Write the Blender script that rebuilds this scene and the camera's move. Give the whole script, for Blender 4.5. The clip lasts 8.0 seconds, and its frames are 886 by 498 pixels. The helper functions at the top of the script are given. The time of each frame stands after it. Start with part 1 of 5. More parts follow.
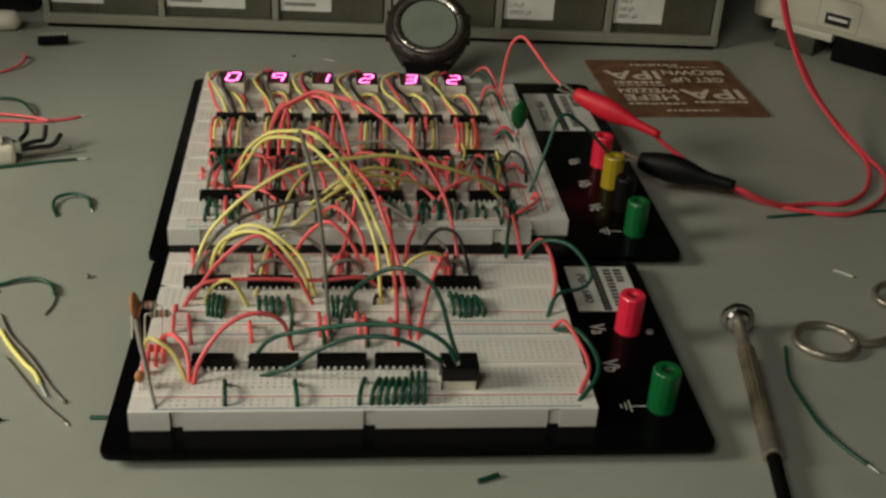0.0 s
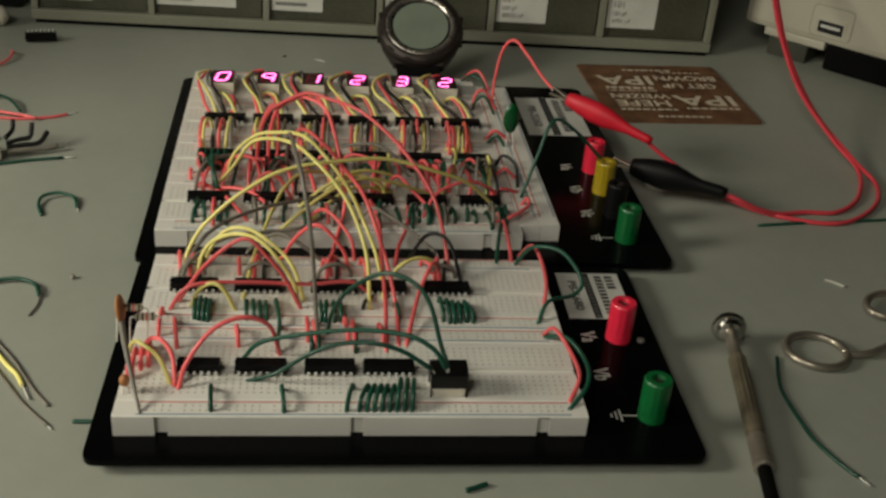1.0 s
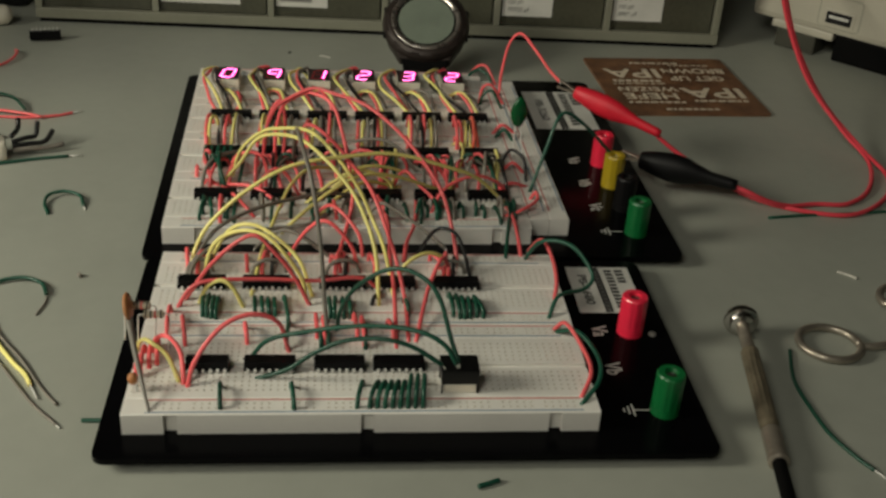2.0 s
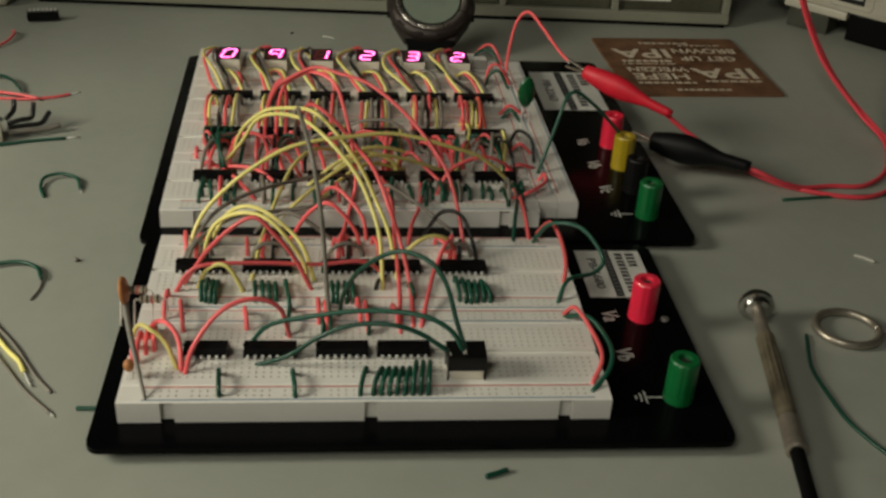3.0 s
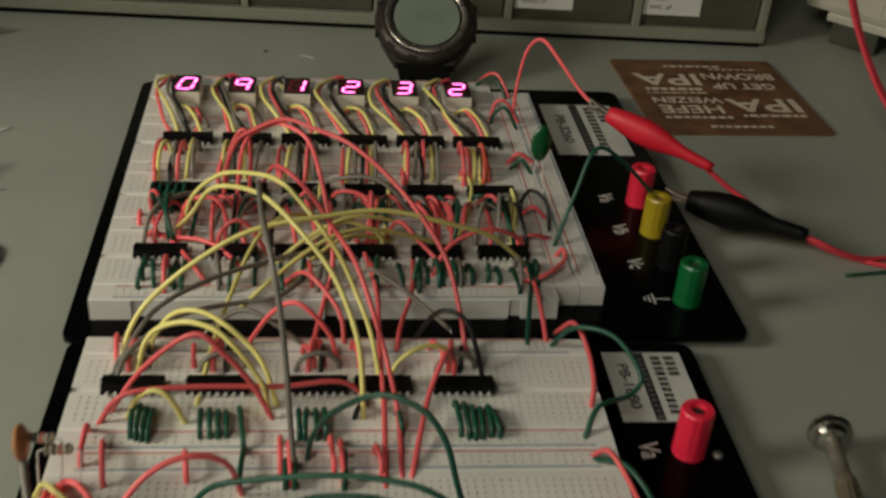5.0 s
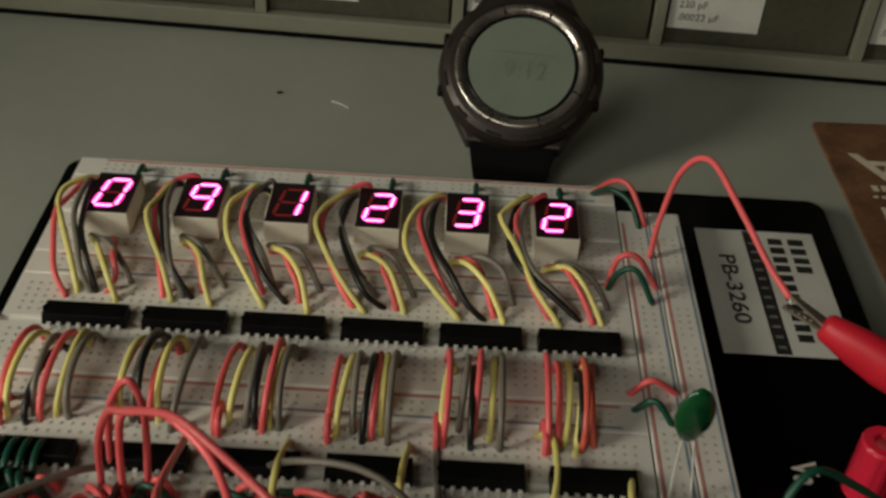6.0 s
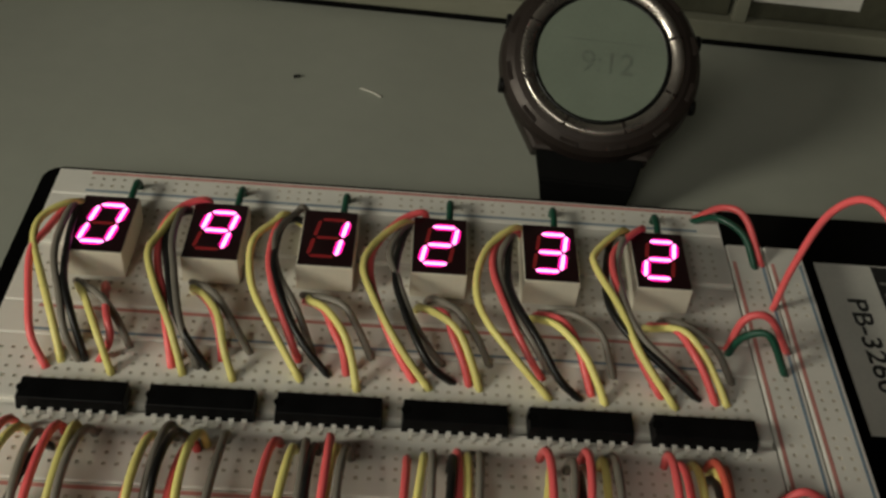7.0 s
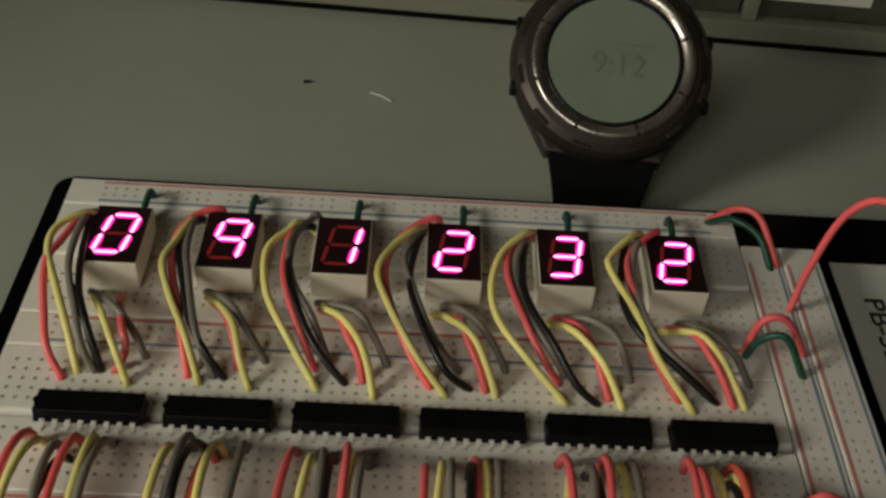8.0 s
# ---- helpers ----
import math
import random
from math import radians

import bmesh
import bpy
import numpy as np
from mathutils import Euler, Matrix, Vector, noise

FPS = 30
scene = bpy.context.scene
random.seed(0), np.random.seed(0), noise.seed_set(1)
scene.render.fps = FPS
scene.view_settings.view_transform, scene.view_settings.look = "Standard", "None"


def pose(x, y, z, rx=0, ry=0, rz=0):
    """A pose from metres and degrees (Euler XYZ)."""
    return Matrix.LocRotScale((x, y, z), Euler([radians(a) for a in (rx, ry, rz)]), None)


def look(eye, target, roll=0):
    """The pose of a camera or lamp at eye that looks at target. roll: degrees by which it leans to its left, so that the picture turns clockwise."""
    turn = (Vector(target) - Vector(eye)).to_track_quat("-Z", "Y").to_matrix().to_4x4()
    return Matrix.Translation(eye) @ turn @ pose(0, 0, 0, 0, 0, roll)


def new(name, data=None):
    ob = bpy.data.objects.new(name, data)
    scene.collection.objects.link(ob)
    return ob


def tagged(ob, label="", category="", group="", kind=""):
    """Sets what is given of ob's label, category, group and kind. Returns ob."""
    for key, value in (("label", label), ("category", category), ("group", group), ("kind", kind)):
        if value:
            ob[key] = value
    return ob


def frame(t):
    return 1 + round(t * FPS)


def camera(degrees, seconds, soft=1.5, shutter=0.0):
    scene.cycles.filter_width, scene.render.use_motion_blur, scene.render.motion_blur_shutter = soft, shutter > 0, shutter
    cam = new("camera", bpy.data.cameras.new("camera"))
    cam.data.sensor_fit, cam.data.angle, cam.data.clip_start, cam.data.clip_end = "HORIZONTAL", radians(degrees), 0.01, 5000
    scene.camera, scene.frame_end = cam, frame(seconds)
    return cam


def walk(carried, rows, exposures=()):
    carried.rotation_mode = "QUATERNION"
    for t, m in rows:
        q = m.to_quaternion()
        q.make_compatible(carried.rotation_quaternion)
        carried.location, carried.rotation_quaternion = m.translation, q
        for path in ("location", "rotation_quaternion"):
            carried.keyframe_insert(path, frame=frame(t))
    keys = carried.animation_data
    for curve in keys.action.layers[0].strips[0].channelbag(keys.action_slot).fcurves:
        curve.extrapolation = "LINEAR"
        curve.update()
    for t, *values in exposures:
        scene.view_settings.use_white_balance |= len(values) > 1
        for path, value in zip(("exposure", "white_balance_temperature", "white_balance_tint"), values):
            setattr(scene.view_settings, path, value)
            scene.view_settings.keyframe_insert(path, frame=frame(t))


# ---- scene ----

cam = camera(44.0, 8.0, soft=2.8, shutter=0.3)
# seconds, eye and target in decimetres, roll in degrees
ROWS = [
    (0.0, (0.714, -3.057, 2.614), (0.907, -1.332, 1.62), 3.5),
    (0.5, (0.721, -3.039, 2.607), (0.925, -1.314, 1.615), 3.8),
    (1.0, (0.706, -3.008, 2.605), (0.922, -1.284, 1.614), 4.6),
    (1.5, (0.691, -2.99, 2.606), (0.906, -1.264, 1.618), 4.2),
    (3.0, (0.708, -2.877, 2.5), (0.904, -1.167, 1.483), 3.7),
    (3.5, (0.608, -2.732, 2.626), (0.824, -1.02, 1.614), 4.5),
    (4.0, (0.528, -2.669, 2.649), (0.752, -0.966, 1.625), 4.4),
    (4.2, (0.523, -2.655, 2.644), (0.754, -0.956, 1.614), 4.5),
    (5.3, (0.834, -1.216, 2.316), (1.022, 0.446, 1.221), 4.8),
    (5.4, (0.875, -0.938, 2.274), (1.001, 0.701, 1.135), 4.1),
    (5.5, (1.033, -0.604, 2.212), (1.071, 1.045, 1.081), 3.3),
    (5.6, (1.08, -0.277, 2.243), (1.063, 1.361, 1.095), 3.8),
    (5.8, (1.14, 0.168, 2.179), (1.088, 1.784, 1.0), 3.5),
    (6.0, (1.097, 0.457, 2.167), (1.081, 2.015, 0.914), 3.5),
    (6.5, (0.938, 0.963, 2.056), (0.995, 2.467, 0.739), 5.5),
    (7.0, (0.823, 1.117, 1.967), (0.876, 2.592, 0.617), 5.8),
    (7.5, (0.837, 1.132, 1.975), (0.878, 2.601, 0.618), 4.8),
    (8.0, (0.806, 1.135, 1.975), (0.846, 2.606, 0.621), 4.7),
]
walk(cam, [(t, look(0.1 * Vector(e), 0.1 * Vector(a), r)) for t, e, a, r in ROWS], [(0.0, 0.0), (4.2, 0.0), (5.3, -0.2), (6.0, -0.3), (8.0, -0.36)])

# ---- light ----
world = bpy.data.worlds.new("room_air")
scene.world = world
world.use_nodes = True
world.node_tree.nodes["Background"].inputs[0].default_value = (1.0, 0.93, 0.8, 1)
world.node_tree.nodes["Background"].inputs[1].default_value = 0.012


def area_lamp(name, eye, target, size, watts, colour):
    data = bpy.data.lights.new(name, "AREA")
    data.shape, data.size, data.energy, data.color = "DISK", size, watts, colour
    ob = new(name, data)
    ob.matrix_world = look(eye, target)
    return ob


# a shaded desk lamp off to the side, whose cone leaves the bench's far corner in shade
data = bpy.data.lights.new("desk_lamp", "SPOT")
data.energy, data.color, data.shadow_soft_size = 17.0, (1.0, 0.95, 0.77), 0.12
data.spot_size, data.spot_blend = radians(55), 0.4
new("desk_lamp", data).matrix_world = look((-0.62, -0.06, 0.40), (0.1, 0.12, 0))
area_lamp("ceiling_light", (-0.32, -0.72, 0.80), (0.02, 0.1, 0), 0.45, 3.5, (1.0, 0.96, 0.81))

# ---- materials ----


def material(name, colour, rough=0.5, metal=0.0, vary=0.12, scale=60.0, bump=0.0, bump_scale=900.0, coat=0.0, trans=0.0, spec=0.5, dark=None, spot=None, island=0.0):
    """Principled material with stains at a large scale, grain at a small one and a fine relief."""
    m = bpy.data.materials.new(name)
    m.use_nodes = True
    nt = m.node_tree
    n, l = nt.nodes, nt.links
    b = n["Principled BSDF"]
    co = n.new("ShaderNodeTexCoord")
    big, small = n.new("ShaderNodeTexNoise"), n.new("ShaderNodeTexNoise")
    big.inputs["Scale"].default_value, big.inputs["Detail"].default_value = scale, 4
    small.inputs["Scale"].default_value, small.inputs["Detail"].default_value = scale * 14, 3
    for t in (big, small):
        l.new(co.outputs["Object"], t.inputs["Vector"])
    add = n.new("ShaderNodeMath")
    add.operation = "MULTIPLY_ADD"
    l.new(small.outputs["Fac"], add.inputs[0])
    add.inputs[1].default_value = 0.45
    l.new(big.outputs["Fac"], add.inputs[2])
    ramp = n.new("ShaderNodeMapRange")
    ramp.inputs["From Min"].default_value, ramp.inputs["From Max"].default_value = 0.4, 1.05
    l.new(add.outputs[0], ramp.inputs["Value"])
    mix = n.new("ShaderNodeMix")
    mix.data_type = "RGBA"
    l.new(ramp.outputs[0], mix.inputs[0])
    low = dark or tuple(c * (1 - vary * 1.6) for c in colour)
    mix.inputs[6].default_value = (*low, 1)
    mix.inputs[7].default_value = (*[min(1, c * (1 + vary * 0.6)) for c in colour], 1)
    out = mix.outputs[2]
    if island:
        info = n.new("ShaderNodeObjectInfo")
        hsv = n.new("ShaderNodeHueSaturation")
        mr = n.new("ShaderNodeMapRange")
        mr.inputs["To Min"].default_value, mr.inputs["To Max"].default_value = 1 - island, 1 + island
        l.new(info.outputs["Random"], mr.inputs["Value"])
        l.new(mr.outputs[0], hsv.inputs["Value"])
        l.new(out, hsv.inputs["Color"])
        out = hsv.outputs[0]
    l.new(out, b.inputs["Base Color"])
    rr = n.new("ShaderNodeMapRange")
    rr.inputs["To Min"].default_value, rr.inputs["To Max"].default_value = max(0.02, rough - 0.08), min(1, rough + 0.1)
    l.new(big.outputs["Fac"], rr.inputs["Value"])
    l.new(rr.outputs[0], b.inputs["Roughness"])
    b.inputs["Metallic"].default_value = metal
    b.inputs["Coat Weight"].default_value = coat
    b.inputs["Specular IOR Level"].default_value = spec
    b.inputs["Transmission Weight"].default_value = trans
    if bump:
        fine = n.new("ShaderNodeTexNoise")
        fine.inputs["Scale"].default_value = bump_scale
        l.new(co.outputs["Object"], fine.inputs["Vector"])
        bp = n.new("ShaderNodeBump")
        bp.inputs["Strength"].default_value, bp.inputs["Distance"].default_value = bump, 0.0004
        l.new(fine.outputs["Fac"], bp.inputs["Height"])
        l.new(bp.outputs[0], b.inputs["Normal"])
    return m


def glowing(name, colour, strength):
    m = bpy.data.materials.new(name)
    m.use_nodes = True
    b = m.node_tree.nodes["Principled BSDF"]
    b.inputs["Base Color"].default_value = (*colour, 1)
    b.inputs["Emission Color"].default_value = (*colour, 1)
    b.inputs["Emission Strength"].default_value = strength
    return m


M_TABLE = material("table_laminate", (0.36, 0.375, 0.325), 0.45, vary=0.08, scale=9, bump=0.06, bump_scale=1600)
M_ABS = material("ivory_plastic", (0.81, 0.79, 0.735), 0.42, vary=0.05, scale=30, bump=0.03)
# darker than the strip: the shade inside the holes is put into this colour
M_HOLE = material("hole_shade", (0.58, 0.54, 0.46), 0.6, vary=0.1)
M_PLATE = material("black_paint", (0.0025, 0.0025, 0.003), 0.2, vary=0.3, scale=25, bump=0.02, bump_scale=2500, spec=0.065)
M_FOOT = material("grey_rubber", (0.07, 0.07, 0.055), 0.7, vary=0.2, spec=0.2)
M_RUBBER = material("black_rubber", (0.004, 0.004, 0.004), 0.65, vary=0.3, spec=0.07)
M_CHIP = material("chip_epoxy", (0.005, 0.005, 0.0055), 0.42, vary=0.3, scale=200, bump=0.06, bump_scale=5000, spec=0.12)
M_PIN = material("tinned_metal", (0.88, 0.87, 0.82), 0.42, 0.1, vary=0.15, scale=300)
M_CHROME = material("chrome", (0.62, 0.60, 0.57), 0.14, 1.0, vary=0.1, scale=90)
M_STEEL = material("worn_steel", (0.46, 0.41, 0.34), 0.34, 0.75, vary=0.25, scale=120)
M_GRIP = material("dull_grip", (0.27, 0.23, 0.16), 0.4, 0.55, vary=0.3, scale=140)
M_DISP = material("display_case", (0.80, 0.75, 0.63), 0.5, vary=0.08, scale=120, bump=0.05)
M_FACE = material("display_face", (0.018, 0.004, 0.006), 0.35, vary=0.2, scale=200)
M_OFF = material("dark_segment", (0.42, 0.03, 0.035), 0.4, vary=0.15, scale=200)
M_ON = glowing("lit_segment", (1.0, 0.24, 0.62), 5.0)
# dim emission that imitates the glow bleeding round a lit segment
M_HALO = glowing("segment_rim", (1.0, 0.006, 0.30), 1.9)
M_PAPER = material("label_paper", (0.72, 0.71, 0.66), 0.55, vary=0.1, scale=60)
M_INK = material("black_ink", (0.02, 0.02, 0.02), 0.6, vary=0.2)
M_GREYINK = material("grey_ink", (0.22, 0.22, 0.21), 0.6, vary=0.2)
M_WHITEINK = material("white_ink", (0.70, 0.69, 0.64), 0.6, vary=0.1)
M_REDLINE = material("red_stripe", (0.68, 0.30, 0.27), 0.5, vary=0.2, scale=200)
M_BLUELINE = material("blue_stripe", (0.24, 0.33, 0.42), 0.5, vary=0.2, scale=200)
M_POST = {
    "red": material("red_post", (0.93, 0.028, 0.075), 0.36, vary=0.1, scale=90, coat=0.3),
    "green": material("green_post", (0.004, 0.14, 0.035), 0.38, vary=0.15, scale=90, coat=0.12),
    "yellow": material("yellow_post", (0.50, 0.36, 0.02), 0.3, vary=0.1, scale=90, coat=0.3),
    "black": material("black_post", (0.004, 0.004, 0.0045), 0.5, vary=0.2, scale=90, spec=0.25),
}
WIRE = {
    "red": material("red_insulation", (0.96, 0.145, 0.155), 0.36, vary=0.12, scale=80, island=0.18),
    "green": material("green_insulation", (0.008, 0.075, 0.045), 0.38, vary=0.15, scale=80, island=0.2),
    "yellow": material("yellow_insulation", (0.93, 0.84, 0.28), 0.38, vary=0.12, scale=80, island=0.15),
    "grey": material("grey_insulation", (0.22, 0.20, 0.17), 0.42, vary=0.12, scale=80, island=0.2),
    "black": material("black_insulation", (0.010, 0.010, 0.010), 0.4, vary=0.2, scale=80),
    "orange": material("orange_insulation", (0.86, 0.15, 0.10), 0.38, vary=0.12, scale=80, island=0.12),
    "white": material("white_insulation", (0.6, 0.58, 0.52), 0.4, vary=0.1, scale=80),
}
M_CAB = material("cabinet_plastic", (0.26, 0.26, 0.20), 0.45, vary=0.12, scale=20, bump=0.05)
M_DRAWER = material("smoked_drawer", (0.085, 0.085, 0.06), 0.2, vary=0.3, scale=22)
M_BEIGE = material("beige_plastic", (0.52, 0.49, 0.40), 0.45, vary=0.06, scale=25, bump=0.05)
M_DARK = material("dark_plastic", (0.006, 0.006, 0.006), 0.35, vary=0.2, spec=0.3)
M_WALL = material("wall_paint", (0.22, 0.21, 0.18), 0.8, vary=0.06, scale=3, bump=0.1, bump_scale=200)
M_FLOOR = material("floor_vinyl", (0.22, 0.19, 0.15), 0.6, vary=0.15, scale=5)
M_COASTER = material("brown_board", (0.21, 0.10, 0.045), 0.65, vary=0.5, scale=70, bump=0.15, dark=(0.045, 0.018, 0.01))
M_CREAM = material("cream_ink", (0.74, 0.65, 0.50), 0.65, vary=0.15, scale=120)
M_LCD = material("lcd_glass", (0.21, 0.25, 0.20), 0.16, vary=0.08, scale=80, coat=0.6)
M_BOOT = {"red": material("red_boot", (0.74, 0.018, 0.04), 0.46, vary=0.15, scale=90), "black": material("black_boot", (0.004, 0.004, 0.0045), 0.5, vary=0.2, scale=90, spec=0.25)}
M_SATIN = material("satin_bronze", (0.58, 0.53, 0.48), 0.27, 0.9, vary=0.25, scale=160)
M_BRIGHT = material("bright_steel", (0.80, 0.77, 0.71), 0.3, 0.8, vary=0.15, scale=120)
M_LCDINK = material("lcd_segment", (0.155, 0.185, 0.15), 0.4, vary=0.1)
M_BEZEL = material("bronze_bezel", (0.040, 0.030, 0.026), 0.42, 0.4, vary=0.15, scale=90)
M_FILM = material("capacitor_film", (0.005, 0.10, 0.03), 0.25, vary=0.15, scale=120, coat=0.5)
M_CERAM = material("resistor_body", (0.70, 0.62, 0.46), 0.45, vary=0.1, scale=200)
M_TAN = material("ceramic_disc", (0.48, 0.20, 0.07), 0.5, vary=0.15, scale=200)

# ---- mesh helpers (millimetres) ----
MM = 0.001


def link(name, bm, mat, parent=None, label="", smooth=False):
    me = bpy.data.meshes.new(name)
    if smooth:
        for f in bm.faces:
            f.smooth = True
    bm.to_mesh(me)
    bm.free()
    me.materials.append(mat)
    ob = new(name, me)
    if parent:
        ob.parent = parent
    if label:
        ob["label"] = label
    return ob


def part(name, bm, mat, parent, label="", smooth=False):
    return link(name, bm, mat, parent, label, smooth)


def thing(name, label, category, group="", m=None, kind=""):
    ob = new(name)
    ob.empty_display_size = 0.005
    if m is not None:
        ob.matrix_world = m
    return tagged(ob, label, category, group, kind)


def mmpose(x, y, z, rz=0, rx=0, ry=0):
    return pose(x * MM, y * MM, z * MM, rx, ry, rz)


def box(x0, x1, y0, y1, z0, z1, bevel=0.0, bm=None):
    """A box in millimetres, bevelled; added to bm if one is given."""
    b = bmesh.new()
    bmesh.ops.create_cube(b, size=1.0, matrix=Matrix.Translation(((x0 + x1) / 2 * MM, (y0 + y1) / 2 * MM, (z0 + z1) / 2 * MM)) @ Matrix.Diagonal(((x1 - x0) * MM, (y1 - y0) * MM, (z1 - z0) * MM, 1)))
    if bevel:
        bmesh.ops.bevel(b, geom=b.edges[:], offset=bevel * MM, segments=2, profile=0.6, affect="EDGES")
    if bm is None:
        return b
    merge(bm, b)
    return bm


def merge(bm, other):
    me = bpy.data.meshes.new("scratch")
    other.to_mesh(me)
    other.free()
    bm.from_mesh(me)
    bpy.data.meshes.remove(me)


def outline(points, z0, z1, bevel=0.0):
    """A prism over a closed outline (anticlockwise, millimetres)."""
    b = bmesh.new()
    lo = [b.verts.new((x * MM, y * MM, z0 * MM)) for x, y in points]
    hi = [b.verts.new((x * MM, y * MM, z1 * MM)) for x, y in points]
    top = b.faces.new(hi)
    b.faces.new(lo[::-1])
    k = len(points)
    for i in range(k):
        b.faces.new((lo[i], lo[(i + 1) % k], hi[(i + 1) % k], hi[i]))
    if bevel:
        bmesh.ops.bevel(b, geom=list(top.edges), offset=bevel * MM, segments=2, profile=0.6, affect="EDGES")
    return b


def rounded(x0, x1, y0, y1, r, n=5):
    pts = []
    for cx, cy, a0 in ((x1 - r, y0 + r, -90), (x1 - r, y1 - r, 0), (x0 + r, y1 - r, 90), (x0 + r, y0 + r, 180)):
        for i in range(n + 1):
            a = radians(a0 + 90 * i / n)
            pts.append((cx + r * math.cos(a), cy + r * math.sin(a)))
    return pts


def lathe(profile, n=24, axis="Z"):
    """A turned body from (radius, height) pairs in millimetres."""
    b = bmesh.new()
    rings = []
    for r, h in profile:
        ring = []
        for i in range(n):
            a = 2 * math.pi * i / n
            ring.append(b.verts.new((max(r, 0.001) * MM * math.cos(a), max(r, 0.001) * MM * math.sin(a), h * MM)))
        rings.append(ring)
    for p, q in zip(rings, rings[1:]):
        for i in range(n):
            b.faces.new((p[i], p[(i + 1) % n], q[(i + 1) % n], q[i]))
    b.faces.new(rings[0][::-1])
    b.faces.new(rings[-1])
    if axis == "X":
        bmesh.ops.rotate(b, verts=b.verts, matrix=Matrix.Rotation(radians(90), 3, "Y"))
    return b


def tube(points, radius, sides=8, taper=None):
    """A round bar swept along points in millimetres."""
    b = bmesh.new()
    pts = [Vector(p) * MM for p in points]
    rings, up = [], None
    for i, p in enumerate(pts):
        d = (pts[min(i + 1, len(pts) - 1)] - pts[max(i - 1, 0)]).normalized()
        if up is None:
            up = d.orthogonal().normalized()
        up = (up - d * up.dot(d)).normalized()
        side = d.cross(up)
        r = (taper(i / (len(pts) - 1)) if taper else radius) * MM
        rings.append([b.verts.new(p + r * (math.cos(2 * math.pi * k / sides) * up + math.sin(2 * math.pi * k / sides) * side)) for k in range(sides)])
    for q, s in zip(rings, rings[1:]):
        for k in range(sides):
            b.faces.new((q[k], q[(k + 1) % sides], s[(k + 1) % sides], s[k]))
    b.faces.new(rings[0][::-1])
    b.faces.new(rings[-1])
    for f in b.faces:
        f.smooth = True
    return b


def bezier(p0, c0, c1, p1, n=18):
    p0, c0, c1, p1 = Vector(p0), Vector(c0), Vector(c1), Vector(p1)
    out = []
    for i in range(n + 1):
        s = i / n
        out.append((1 - s) ** 3 * p0 + 3 * s * (1 - s) ** 2 * c0 + 3 * s * s * (1 - s) * c1 + s ** 3 * p1)
    return out


def smooth_line(points, n=8):
    """A Catmull-Rom line through a few points."""
    p = [Vector(q) for q in points]
    p = [2 * p[0] - p[1]] + p + [2 * p[-1] - p[-2]]
    out = []
    for i in range(1, len(p) - 2):
        for k in range(n):
            s = k / n
            out.append(0.5 * (2 * p[i] + (p[i + 1] - p[i - 1]) * s + (2 * p[i - 1] - 5 * p[i] + 4 * p[i + 1] - p[i + 2]) * s * s + (3 * p[i] - p[i - 1] - 3 * p[i + 1] + p[i + 2]) * s ** 3))
    return out + [p[-2]]


def lettering(name, text, size, mat, parent, m, align="CENTER", squeeze=1.0, bold=0.0):
    cu = bpy.data.curves.new(name, "FONT")
    cu.body, cu.size, cu.extrude, cu.align_x, cu.align_y = text, size * MM, 0.00003, align, "CENTER"
    cu.offset = bold * MM
    tmp = bpy.data.objects.new(name, cu)
    me = bpy.data.meshes.new_from_object(tmp)
    bpy.data.objects.remove(tmp)
    me.materials.clear()
    me.materials.append(mat)
    me.transform(Matrix.Diagonal((squeeze, 1, 1, 1)))
    ob = new(name, me)
    ob.parent = parent
    ob.matrix_local = m
    return ob


# ---- room ----
def structure(name, bm, mat, label):
    return tagged(link(name, bm, mat), label, name.split("_")[0], kind="structure")


structure("floor", box(-2000, 2200, -2200, 1100, -770, -750), M_FLOOR, "plain brown vinyl floor under the desk")
structure("ceiling", box(-2000, 2200, -2200, 1100, 1650, 1670), M_WALL, "plain painted ceiling above the desk")
structure("wall_north", box(-2000, 2200, 1100, 1200, -770, 1670), M_WALL, "plain painted wall behind the desk")
structure("wall_south", box(-2000, 2200, -2300, -2200, -770, 1670), M_WALL, "plain painted wall across the room")
structure("wall_east", box(2200, 2300, -2300, 1200, -770, 1670), M_WALL, "plain painted side wall")
structure("wall_west", box(-2100, -2000, -2300, 1200, -770, 1670), M_WALL, "plain painted side wall")

desk = thing("desk", "grey laminate workbench top strewn with wire cuttings", "desk")
part("desk_top", box(-800, 1000, -450, 900, -25, 5, 2), M_TABLE, desk)
for lx, ly in ((-760, -410), (960, -410), (-760, 860), (960, 860)):
    part("leg", box(lx - 25, lx + 25, ly - 25, ly + 25, -750, -25, 2), M_DARK, desk)

# ---- breadboard panels ----
TOP, DECK = 20.0, 11.5  # heights of the strips' tops and of the plates


